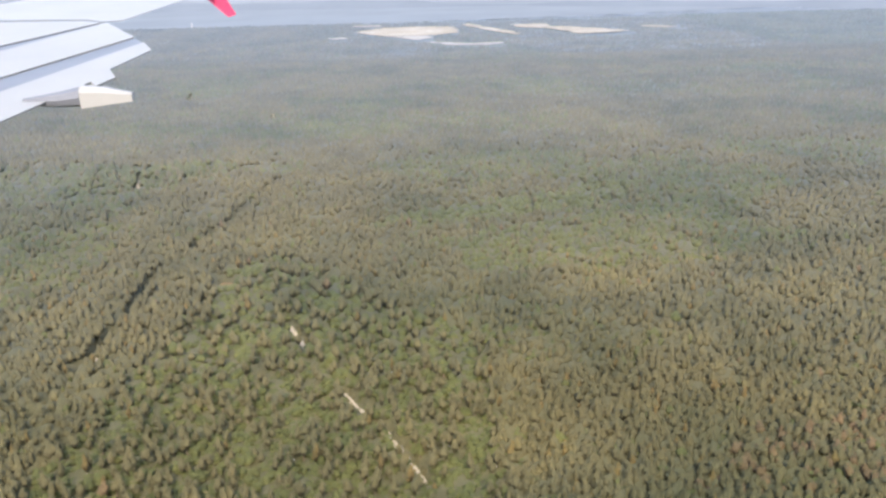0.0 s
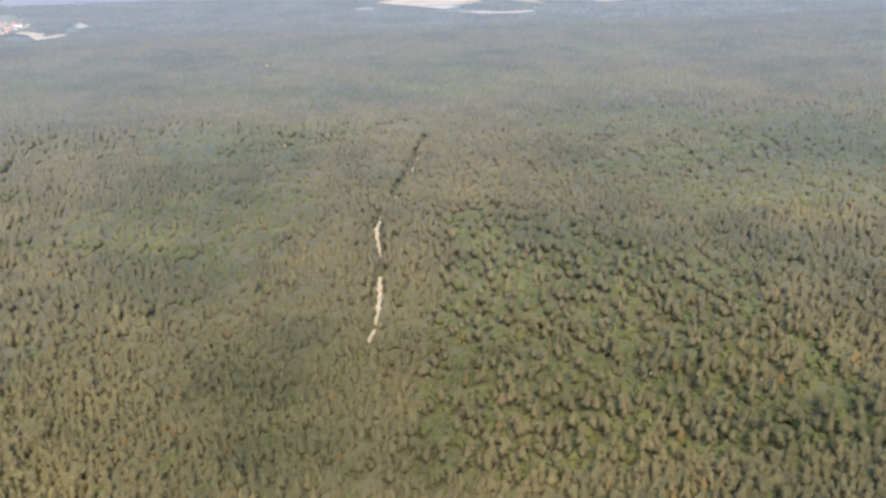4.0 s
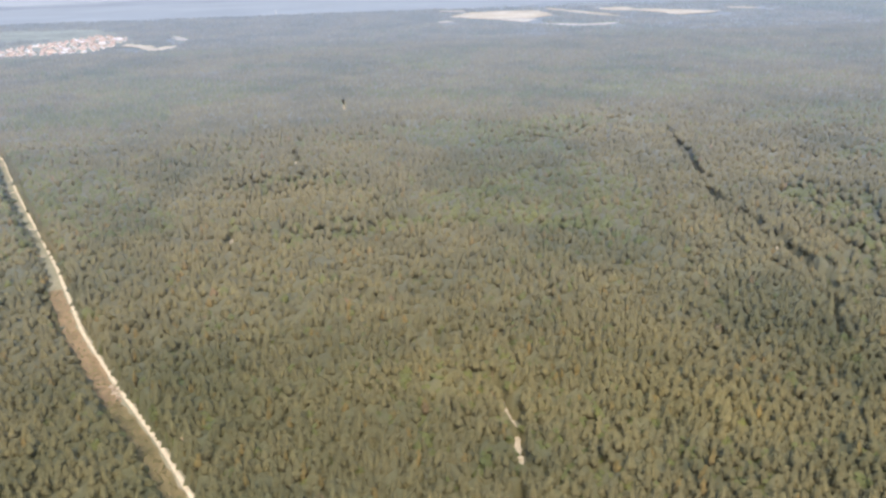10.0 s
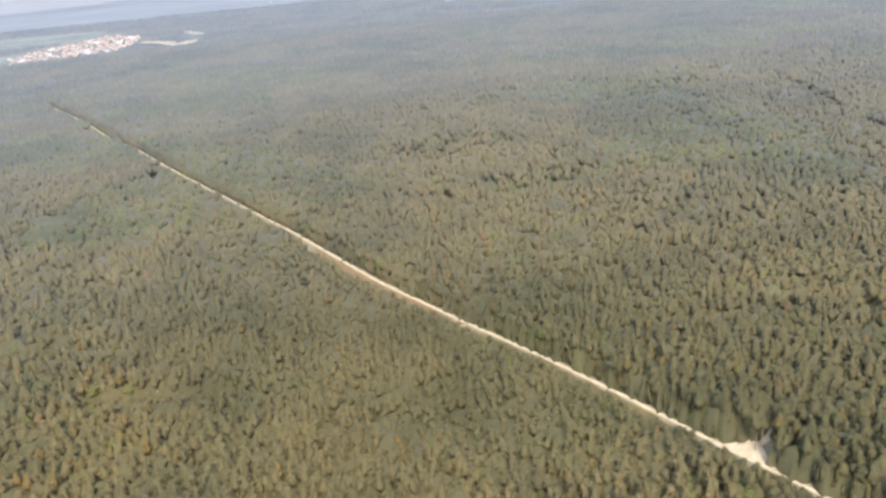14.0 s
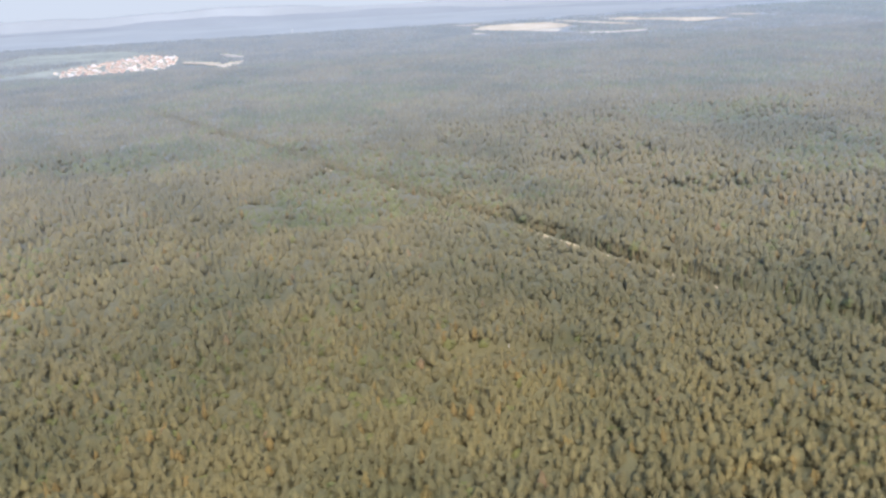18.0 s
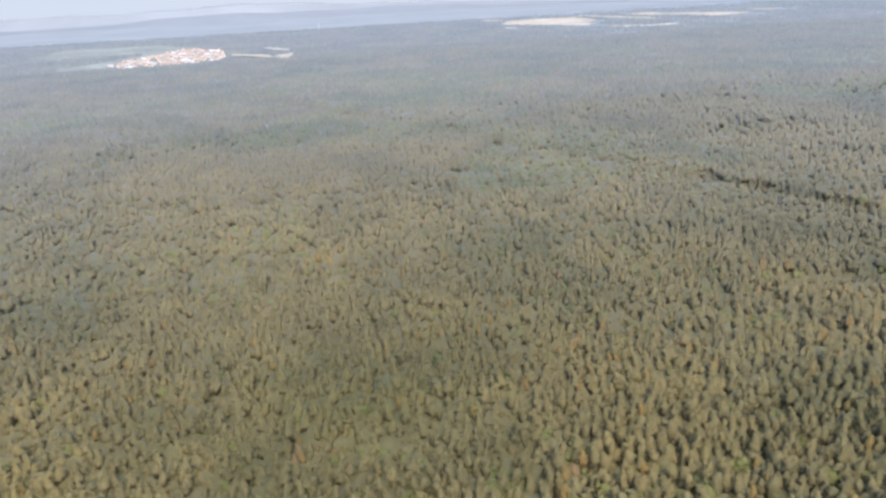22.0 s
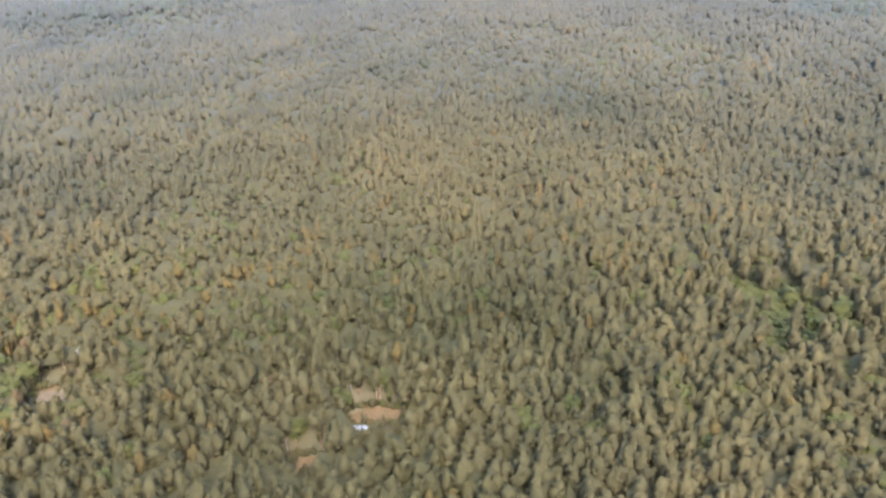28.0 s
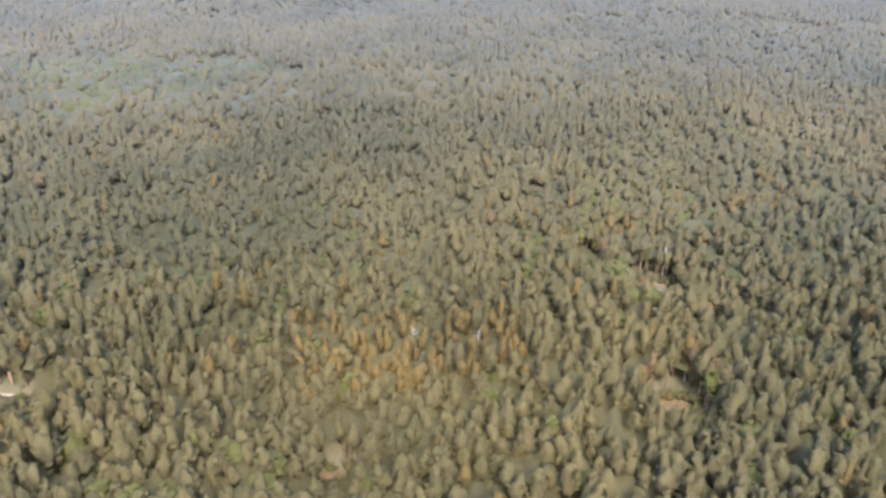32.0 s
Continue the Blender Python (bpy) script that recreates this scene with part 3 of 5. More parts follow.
def trunk_form(radius, height):
    a = np.arange(3) * 2 * math.pi / 3
    ring = np.column_stack([np.cos(a), np.sin(a)])
    v = np.vstack([np.column_stack([ring * radius, np.full(3, -0.1)]), np.column_stack([ring * radius * 0.6, np.full(3, height)])])
    f = [(i, (i + 1) % 3, 3 + (i + 1) % 3) for i in range(3)] + [(i, 3 + (i + 1) % 3, 3 + i) for i in range(3)]
    return v, np.array(f)


def planted(forms, x, y, wide, tall, seed, z=None):
    """All trees of one kind in one mesh: forms set out at x, y with their own turn, width and height."""
    rng = np.random.default_rng(seed)
    pick = rng.integers(len(forms), size=len(x))
    turn = rng.uniform(0, 2 * math.pi, len(x))
    vs, fs, n = [], [], 0
    for k, (v, f) in enumerate(forms):
        m = np.where(pick == k)[0]
        if not len(m):
            continue
        c, s = np.cos(turn[m])[:, None], np.sin(turn[m])[:, None]
        vx = (v[:, 0] * c - v[:, 1] * s) * wide[m][:, None] + x[m][:, None]
        vy = (v[:, 0] * s + v[:, 1] * c) * wide[m][:, None] + y[m][:, None]
        vz = v[:, 2] * tall[m][:, None] + lie(y[m])[:, None]
        vs.append(np.stack([vx, vy, vz], 2).reshape(-1, 3))
        fs.append((f[None] + (np.arange(len(m)) * len(v))[:, None, None]).reshape(-1, 3) + n)
        n += len(v) * len(m)
    return np.concatenate(vs), np.concatenate(fs)


def grid_points(y0, y1, step, seed):
    rng = np.random.default_rng(seed)
    xs = np.arange(-640 - 0.42 * y1, 650 + 0.78 * y1, step)
    ys = np.arange(y0, y1, step)
    px, py = np.meshgrid(xs, ys)
    px = px + (np.arange(len(ys)) % 2)[:, None] * step / 2
    px = (px + rng.uniform(-0.46, 0.46, px.shape) * step).ravel()
    py = (py + rng.uniform(-0.46, 0.46, py.shape) * step).ravel()
    ok = (px > -640 - 0.42 * py) & (px < 650 + 0.78 * py)
    return px[ok], py[ok]


def open_ground(px, py, room=0.0):
    """Roads, tracks, clearings and fields, with some more room round them."""
    away, side = line_distance(px, py, ROAD)
    gone = away < np.where(py < 420, np.where(side > 0, 6.3, 2.9), np.where(py < 1000, np.where(side > 0, 5.2, 2.0), 1.3)) + room
    for line, w in [(o, w + 1.2) for o, w in OPEN] + [(PALE_PIECE, 1.1)] + [(s, 2.2) for s in SPURS] + [(r, 2.6) for r in RIDES]:
        gone |= line_distance(px, py, line)[0] < w + room
    gone |= line_distance(px, py, HEATH_STRIP)[0] < 4.7 + room
    gone |= line_distance(px, py, GRASS_STRIP)[0] < 4.3 + room
    for (cx, cy), (rx, ry), turn, *_ in CLEARINGS:
        gone |= ellipse(px, py, cx, cy, rx + (0.8 if cy < 300 else 0.4), ry + (1.2 if cy < 300 else 0.5), turn) < 1
    gone |= ellipse(px, py, -477, 165.6, 5.6, 4.8, -8) < 1
    gone |= ellipse(px, py, 211, 166.2, 8.0 + room, 2.6 + room, -4) < 1
    for outline, mat, *_ in FIELDS:
        here = inside(px, py, outline)
        gone |= here & (np.sin(px * 1.7 + py * 2.3) > -0.45) if mat is MEADOW else here
    return gone


def cleared(px, py):
    """Where no tree stands: open ground and a few natural gaps."""
    gone = open_ground(px, py)
    gone |= (waves(px, py, 26, 7) + 0.6 * waves(px, py, 9, 8) > 2.1) & (py > 330)
    # single windthrown trees have left small dark holes
    gone |= np.random.default_rng(len(px)).uniform(0, 1, len(px)) < np.where(py > 330, 0.05, 0.03)
    return gone


def stand(px, py, seed):
    """Species and height factor of each tree."""
    rng = np.random.default_rng(seed)
    n = len(px)
    kind = np.zeros(n, int)
    blocks = np.random.default_rng(15)
    bx, by = blocks.uniform(-1300, 1900, 420), blocks.uniform(40, 1560, 420)
    bh, bs = np.where(by > 430, blocks.choice([0.8, 0.9, 1.0, 1.04, 1.08, 1.18], 420), blocks.choice([0.92, 0.97, 1.0, 1.03, 1.08], 420)), np.where(by > 430, blocks.choice([0, 0, 0.05, 0.12, 0.4, 0.75], 420), blocks.choice([0, 0, 0, 0.02, 0.06, 0.2], 420))
    wx, wy = px + 9 * waves(px, py, 50, 16), py + 9 * waves(px, py, 50, 17)
    home = np.zeros(n, int)
    for k in range(0, n, 20000):
        home[k:k + 20000] = np.argmin((wx[k:k + 20000, None] - bx) ** 2 + 1.6 * (wy[k:k + 20000, None] - by) ** 2, axis=1)
    tall = bh[home] * (0.95 + 0.07 * waves(px, py, 120, 11) + 0.05 * waves(px, py, 34, 12) + rng.normal(0, 0.13, n))
    u = rng.uniform(0, 1, n)
    kind[rng.uniform(0, 1, n) < bs[home]] = 1
    mix = waves(px, py, 60, 13)
    kind[u < 0.025 + 0.06 * np.clip(mix, 0, 1)] = 1
    kind[(u > 0.975 - 0.025 * np.clip(waves(px, py, 40, 14), 0, 1)) & (py < 520)] = 2
    kind[u > 0.9982] = 3
    for outline, sp, share, h in STANDS:
        m = inside(px, py, outline)
        new_kind = m & (rng.uniform(0, 1, n) < share)
        kind[new_kind] = sp
        # single pines stand out above the lower broadleaf growth
        tall[m] *= np.where(new_kind[m], 0.84 * h, 1.14) if sp == 1 and seed < 80 else (0.75 * h if sp == 1 else h)
    # low young growth on the near side of the road
    away, side = line_distance(px, py, ROAD)
    m = (side > 0) & (away < np.where(py < 440, 17, 5)) & (py < 900)
    tall[m] = np.minimum(tall[m], 0.28 + 0.042 * away[m])
    m = (away < 10) & (py > 420) & (py < 1000)
    tall[m] = np.minimum(tall[m], np.where(side[m] > 0, 0.02 + np.where(py[m] > 590, 0.032, 0.045) * away[m], 0.2 + 0.1 * away[m]))
    for gx, gy in ROAD_GAPS:
        m = (np.hypot(px - gx, py - gy) < 6.5) & (side > 0)
        tall[m] = np.minimum(tall[m], 0.14)
    m = (px > -578) & (px < -522) & (py > 112) & (py < 134)
    tall[m] = np.minimum(tall[m], 0.95 - 0.006 * (py[m] - 112))
    # low growth at the near end of the open stretches
    for line in [o for o, _ in OPEN if o[0][0] != 455] + RIDES:
        cx, cy = min(line, key=lambda q: q[1])
        front = cy - py
        m = (np.abs(px - cx) < 2.6) & (front > -1) & (front < 24)
        tall[m] = np.minimum(tall[m], 0.12 + 0.05 * np.clip(front[m], 0, 24))
    front = 154 - 0.28 * (px + 634) - py
    m = (px > -650) & (px < -618) & (front > -1) & (front < 18)
    tall[m] = np.minimum(tall[m], 0.10 + 0.045 * np.clip(front[m], 0, 18))
    # in front of the clearings the wood is young and rises slowly
    for (cx, cy), (rx, ry), turn, *_ in CLEARINGS:
        front = cy - ry - py
        m = (np.abs(px - cx) < rx * 0.9) & (front > -1.5 * ry) & (front < 17)
        tall[m] = np.minimum(tall[m], 0.10 + 0.052 * np.clip(front[m], 0, 17))
        back = py - cy - ry
        m = (np.abs(px - cx) < rx) & (back > -ry) & (back < 6) & (cy > 300)
        tall[m] = np.minimum(tall[m], 0.35 + 0.11 * np.clip(back[m], 0, 6))
    if n and py.max() > 1400:
        for outline, mat, *_ in FIELDS:
            if mat is MEADOW:
                tall[inside(px, py, outline)] *= 0.55
                continue
            front = np.zeros(n, bool)
            for k in (20, 45, 70, 95):
                front |= inside(px, py + k, outline)
            tall[front & (py > 1400)] *= 0.35
    return kind, np.clip(tall * 1.04, 0.14, 1.3)


def old_wood(px, py):
    """How far the wood is old, with wide crowns: 0 to 1."""
    u = np.clip((-330 - px + 12 * waves(px, py, 90, 18)) / 120, 0, 1)
    return np.maximum(u * u * (3 - 2 * u), np.where(inside(px, py, STANDS[0][0]), 0.55, 0))


def eye_height(px):
    return 172 - (600 - np.clip(px, -568, 600)) * 0.057


def forest():
    rng = np.random.default_rng(4)
    mats = [PINE, BROADLEAF, BIRCH, RUST]
    names = ["pine_woods", "broadleaf_woods", "birch_woods", "rusty_woods"]
    labels = ["dense stand of grey-green pines with fluffy crowns", "stand of fresh green broadleaf trees", "yellowing birches scattered among the pines", "rust-brown trees scattered among the pines"]
    zones = [(56, 300, 2.85, 0), (120, 420, 2.85, 1), (220, 1000, 3.45, 2), (500, 1640, 4.6, 3), (1400, 2640, 8.5, 4)]
    limits = [0, 215, 350, 720, 1510, 2700]
    for (y0, y1, step, lod) in zones:
        px, py = grid_points(y0, y1, step, 30 + lod)
        d = np.hypot(py, eye_height(px))
        d = d + np.random.default_rng(70 + lod).uniform(-1, 1, len(d)) * np.clip(d * 0.16 - 30, 5, 90)
        ok = ~inside(px, py, PLAIN) & (d >= limits[lod]) & (d < limits[lod + 1]) & (py > np.maximum(64, 64 + 0.06 * (px + 420))) & ~cleared(px, py)
        old = old_wood(px, py)
        if lod < 3:
            ok &= np.random.default_rng(90 + lod).uniform(0, 1, len(px)) > (0.22, 0.24, 0.22)[lod] * old
        px, py = px[ok], py[ok]
        if lod == 3:
            # the wood goes on below and behind the flight path
            ux, uy = np.meshgrid(np.arange(-900, 960, 5.0), np.arange(-290, 112, 5.0))
            ux, uy = (ux + rng.uniform(-2, 2, ux.shape)).ravel(), (uy + rng.uniform(-2, 2, uy.shape)).ravel()
            low = uy <= np.maximum(64, 64 + 0.06 * (ux + 420))
            px, py = np.concatenate([px, ux[low]]), np.concatenate([py, uy[low]])
        kind, tall = stand(px, py, 60 + lod)
        if lod == 0:
            near = (px > -575) & (px < -452) & (py > 104) & (py < 138)
            single_trees(px[near], py[near], kind[near], tall[near])
            px, py, kind, tall = px[~near], py[~near], kind[~near], tall[~near]
        wide = (0.78 + 0.22 * tall) * rng.uniform(0.95, 1.4, len(px)) * np.where(lod == 2, 1.0 + 0.12 * old_wood(px, py), 1.0 - 0.04 * old_wood(px, py) * (lod < 2)) * (1.16, 1.14, 1.16, 1.2, 1.0)[lod] * np.where(kind == 1, 1.2, np.where(kind == 2, 0.78, 1.0))
        for sp in range(4):
            m = kind == sp
            if not m.any():
                continue
            form = broad_form if sp == 1 else pine_form
            if lod == 0:
                forms = [form(np.random.default_rng(100 + 10 * sp + k), 1, 22 if sp != 1 else 24) for k in range(12)]
            elif lod == 1:
                forms = [form(np.random.default_rng(200 + 10 * sp + k), 0, 7) for k in range(12)]
            elif lod == 2:
                forms = [far_crown(np.random.default_rng(300 + 10 * sp + k), 1.4 if sp != 1 else 1.7, 9.9 if sp != 1 else 8.6) for k in range(12)]
            elif lod == 4:
                forms = [spindle(np.random.default_rng(450 + 10 * sp + k), 4, 5.0, 3.6, 9.4) for k in range(9)]
            else:
                forms = [spindle(np.random.default_rng(400 + 10 * sp + k), 4, 2.0, 5.8, 10.4) for k in range(9)]
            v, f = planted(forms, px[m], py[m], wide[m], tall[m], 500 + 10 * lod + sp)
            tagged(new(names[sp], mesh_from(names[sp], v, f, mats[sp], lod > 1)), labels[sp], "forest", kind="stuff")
        if lod == 2:
            wall = np.zeros(len(px), bool)
            for belt in TRUNK_BELTS:
                wall |= inside(px, py, belt)
            for m, mat, nm, lab in ((wall & (px % 1 < 0.94), BARK, "tree_trunks", "slim orange-brown trunks at the edge of a tall stand"), (wall & (px % 1 >= 0.94), PALE_BARK, "birch_trunks", "slim pale birch trunks at the edge of a tall stand")):
                v, f = planted([trunk_form(0.17, 6.6)], px[m], py[m], wide[m], tall[m], 720)
                tagged(new(nm, mesh_from(nm, v, f, mat)), lab, "tree trunks", kind="stuff")
        if lod < 2:
            pale = (kind == 2) | (rng.uniform(0, 1, len(px)) < 0.04)
            seen = (lod == 0) | (px % 1 < 0.45)
            for m, mat, nm, lab in ((~pale & seen, BARK, "tree_trunks", "slim orange-brown trunks standing under the crowns"), (pale, PALE_BARK, "birch_trunks", "slim pale birch trunks under the crowns")):
                v, f = planted([trunk_form(0.15, 6.2)], px[m], py[m], wide[m], tall[m], 700 + lod)
                tagged(new(nm, mesh_from(nm, v, f, mat)), lab, "tree trunks", kind="stuff")


def single_trees(px, py, kind, tall):
    """The trees that the camera passes nearest, each one a thing of its own."""
    mats = [PINE, BROADLEAF, BIRCH, RUST]
    names = ["pine_tree", "broadleaf_tree", "birch_tree", "rusty_tree"]
    labels = ["tall pine with a grey-green crown and bare trunk", "broadleaf tree with a fresh green crown", "birch with a yellowing crown and pale trunk", "tree with a rust-brown crown"]
    rng = np.random.default_rng(9)
    crowns, trunks = {}, {}
    for sp in range(4):
        form = broad_form if sp == 1 else pine_form
        crowns[sp] = [mesh_from("crown", *form(np.random.default_rng(800 + 10 * sp + k), 2, 70 if sp != 1 else 80), mats[sp]) for k in range(7)]
        v, f = trunk_form(0.16, 6.4)
        trunks[sp] = mesh_from("trunk", v, f, PALE_BARK if sp == 2 else BARK)
    for i in range(len(px)):
        sp = int(kind[i])
        root = tagged(new(names[sp]), labels[sp], "tree", "trees of the near wood")
        w = (0.78 + 0.22 * tall[i]) * rng.uniform(0.9, 1.35)
        root.matrix_world = Matrix.LocRotScale((px[i], py[i], 0), Euler((0, 0, rng.uniform(0, 6.28))), (w, w, tall[i]))
        for nm, me in (("trunk", trunks[sp]), ("crown", crowns[sp][rng.integers(7)])):
            new(nm, me).parent = root


forest()
single_trees(np.array([-91.5]), np.array([225.2]), np.array([3]), np.array([1.0]))

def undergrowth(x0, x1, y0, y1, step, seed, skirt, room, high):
    """Filler foliage added to make shaded gaps under the crowns shallower and lighter: one rough sheet, open where no
    tree stands.
    """
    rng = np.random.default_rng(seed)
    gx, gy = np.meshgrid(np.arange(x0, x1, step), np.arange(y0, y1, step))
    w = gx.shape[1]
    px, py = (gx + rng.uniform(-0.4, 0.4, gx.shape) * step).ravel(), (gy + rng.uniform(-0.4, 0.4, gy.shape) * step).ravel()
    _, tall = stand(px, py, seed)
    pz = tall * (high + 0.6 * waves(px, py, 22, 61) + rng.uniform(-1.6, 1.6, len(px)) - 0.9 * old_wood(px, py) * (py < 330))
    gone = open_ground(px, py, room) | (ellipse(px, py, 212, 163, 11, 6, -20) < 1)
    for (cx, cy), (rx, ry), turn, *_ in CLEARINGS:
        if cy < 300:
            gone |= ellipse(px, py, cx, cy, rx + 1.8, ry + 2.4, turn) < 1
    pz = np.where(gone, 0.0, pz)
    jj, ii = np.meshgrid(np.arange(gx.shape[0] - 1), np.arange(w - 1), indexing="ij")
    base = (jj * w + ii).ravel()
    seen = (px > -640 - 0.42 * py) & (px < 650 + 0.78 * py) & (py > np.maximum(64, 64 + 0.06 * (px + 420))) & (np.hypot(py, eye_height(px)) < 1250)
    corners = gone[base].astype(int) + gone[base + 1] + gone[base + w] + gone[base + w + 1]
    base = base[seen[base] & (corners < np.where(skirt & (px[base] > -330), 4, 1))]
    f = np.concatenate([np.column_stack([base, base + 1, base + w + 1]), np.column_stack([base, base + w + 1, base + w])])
    tagged(new("undergrowth", mesh_from("undergrowth", np.column_stack([px, py, pz]), f, GAP_FILL)), "added foliage sheet lightening shaded gaps under the pines", "undergrowth", kind="stuff")


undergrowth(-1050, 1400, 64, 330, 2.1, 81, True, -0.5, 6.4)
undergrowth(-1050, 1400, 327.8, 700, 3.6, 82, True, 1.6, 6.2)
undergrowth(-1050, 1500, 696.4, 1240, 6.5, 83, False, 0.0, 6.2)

# woods past the single trees: one closed, uneven canopy
cs = 26.0
cx = np.arange(-3600, 5200, cs)
cy = np.arange(-1600, 3700, cs)
mx, my = np.meshgrid(cx, cy)
rng = np.random.default_rng(77)
mx, my = mx + rng.uniform(-8, 8, mx.shape), my + rng.uniform(-8, 8, my.shape)
mz = 6.2 + 1.3 * waves(mx, my, 90, 21) + rng.uniform(-1.6, 1.6, mx.shape)
for outline, mat, *_ in FIELDS:
    mz = np.where(inside(mx, my, outline), 1.0, mz)
    for k in (22, 50, 80) if mat is not MEADOW else ():
        mz = np.where(inside(mx, my + k, outline), np.minimum(mz, 2.6), mz)
mz = np.where(inside(mx, my, PLAIN), 2.0, mz)
mz = np.where((my > 1480) & (my < 2560) & (mz > 3.5), mz - 2.2, mz) + lie(my)
cv = np.column_stack([mx.ravel(), my.ravel(), mz.ravel()])
w = len(cx)
qx, qy = (mx[:-1, :-1] + mx[1:, 1:]) / 2, (my[:-1, :-1] + my[1:, 1:]) / 2
keep = ~((qx > -895) & (qx < 955) & (qy > -285) & (qy < 130)) & ~((qx > -640 - 0.42 * qy) & (qx < 650 + 0.78 * qy) & (qy > 56 + 0.06 * (qx + 420)) & (np.hypot(qy, eye_height(qx)) < 1512)) 
jj, ii = np.where(keep)
base = jj * w + ii
tri = np.concatenate([np.column_stack([base, base + 1, base + w + 1]), np.column_stack([base, base + w + 1, base + w])])
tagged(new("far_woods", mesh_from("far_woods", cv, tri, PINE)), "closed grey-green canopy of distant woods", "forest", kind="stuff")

# low hills on the horizon
def hill_range(radius, low, high, seed, material, label):
    rng = np.random.default_rng(seed)
    t = np.linspace(radians(20), radians(150), 240)
    h = low + (high - low) * np.clip(0.5 + 0.3 * np.sin(t * 9 + rng.uniform(0, 6)) + 0.22 * np.sin(t * 23 + rng.uniform(0, 6)) + 0.07 * np.sin(t * 71 + 1), 0, 1)
    rows = [np.column_stack([(radius + d) * np.cos(t), (radius + d) * np.sin(t), -12 + (h + 12) * k]) for d, k in ((-220, 0.0), (-120, 0.35), (-40, 0.85), (0, 1.0), (60, 0.7), (140, 0.0))]
    q = np.array([(r * 240 + i, r * 240 + i + 1, (r + 1) * 240 + i + 1, (r + 1) * 240 + i) for r in range(5) for i in range(239)])[:, ::-1]
    tagged(new("distant_hills", mesh_from("distant_hills", np.concatenate(rows), q, material, True)), label, "hills", kind="structure")


hill_range(3750, -6, 22, 3, HILL_NEAR, "low hills tinted blue-grey for far haze")
hill_range(4200, 12, 48, 4, HILL_FAR, "hills on the horizon tinted pale blue for haze")

# far haze and sky round the whole place
a = np.linspace(0, 2 * math.pi, 97)[:-1]
bv = np.concatenate([np.column_stack([4450 * np.cos(a), 4450 * np.sin(a), np.full(96, z)]) for z in (-20.0, 650.0)])
bq = np.array([(i, (i + 1) % 96, 96 + (i + 1) % 96, 96 + i) for i in range(96)])
tagged(new("backdrop", mesh_from("backdrop", bv, bq, HORIZON, True)), "pale hazy sky over the far horizon", "sky", kind="structure")


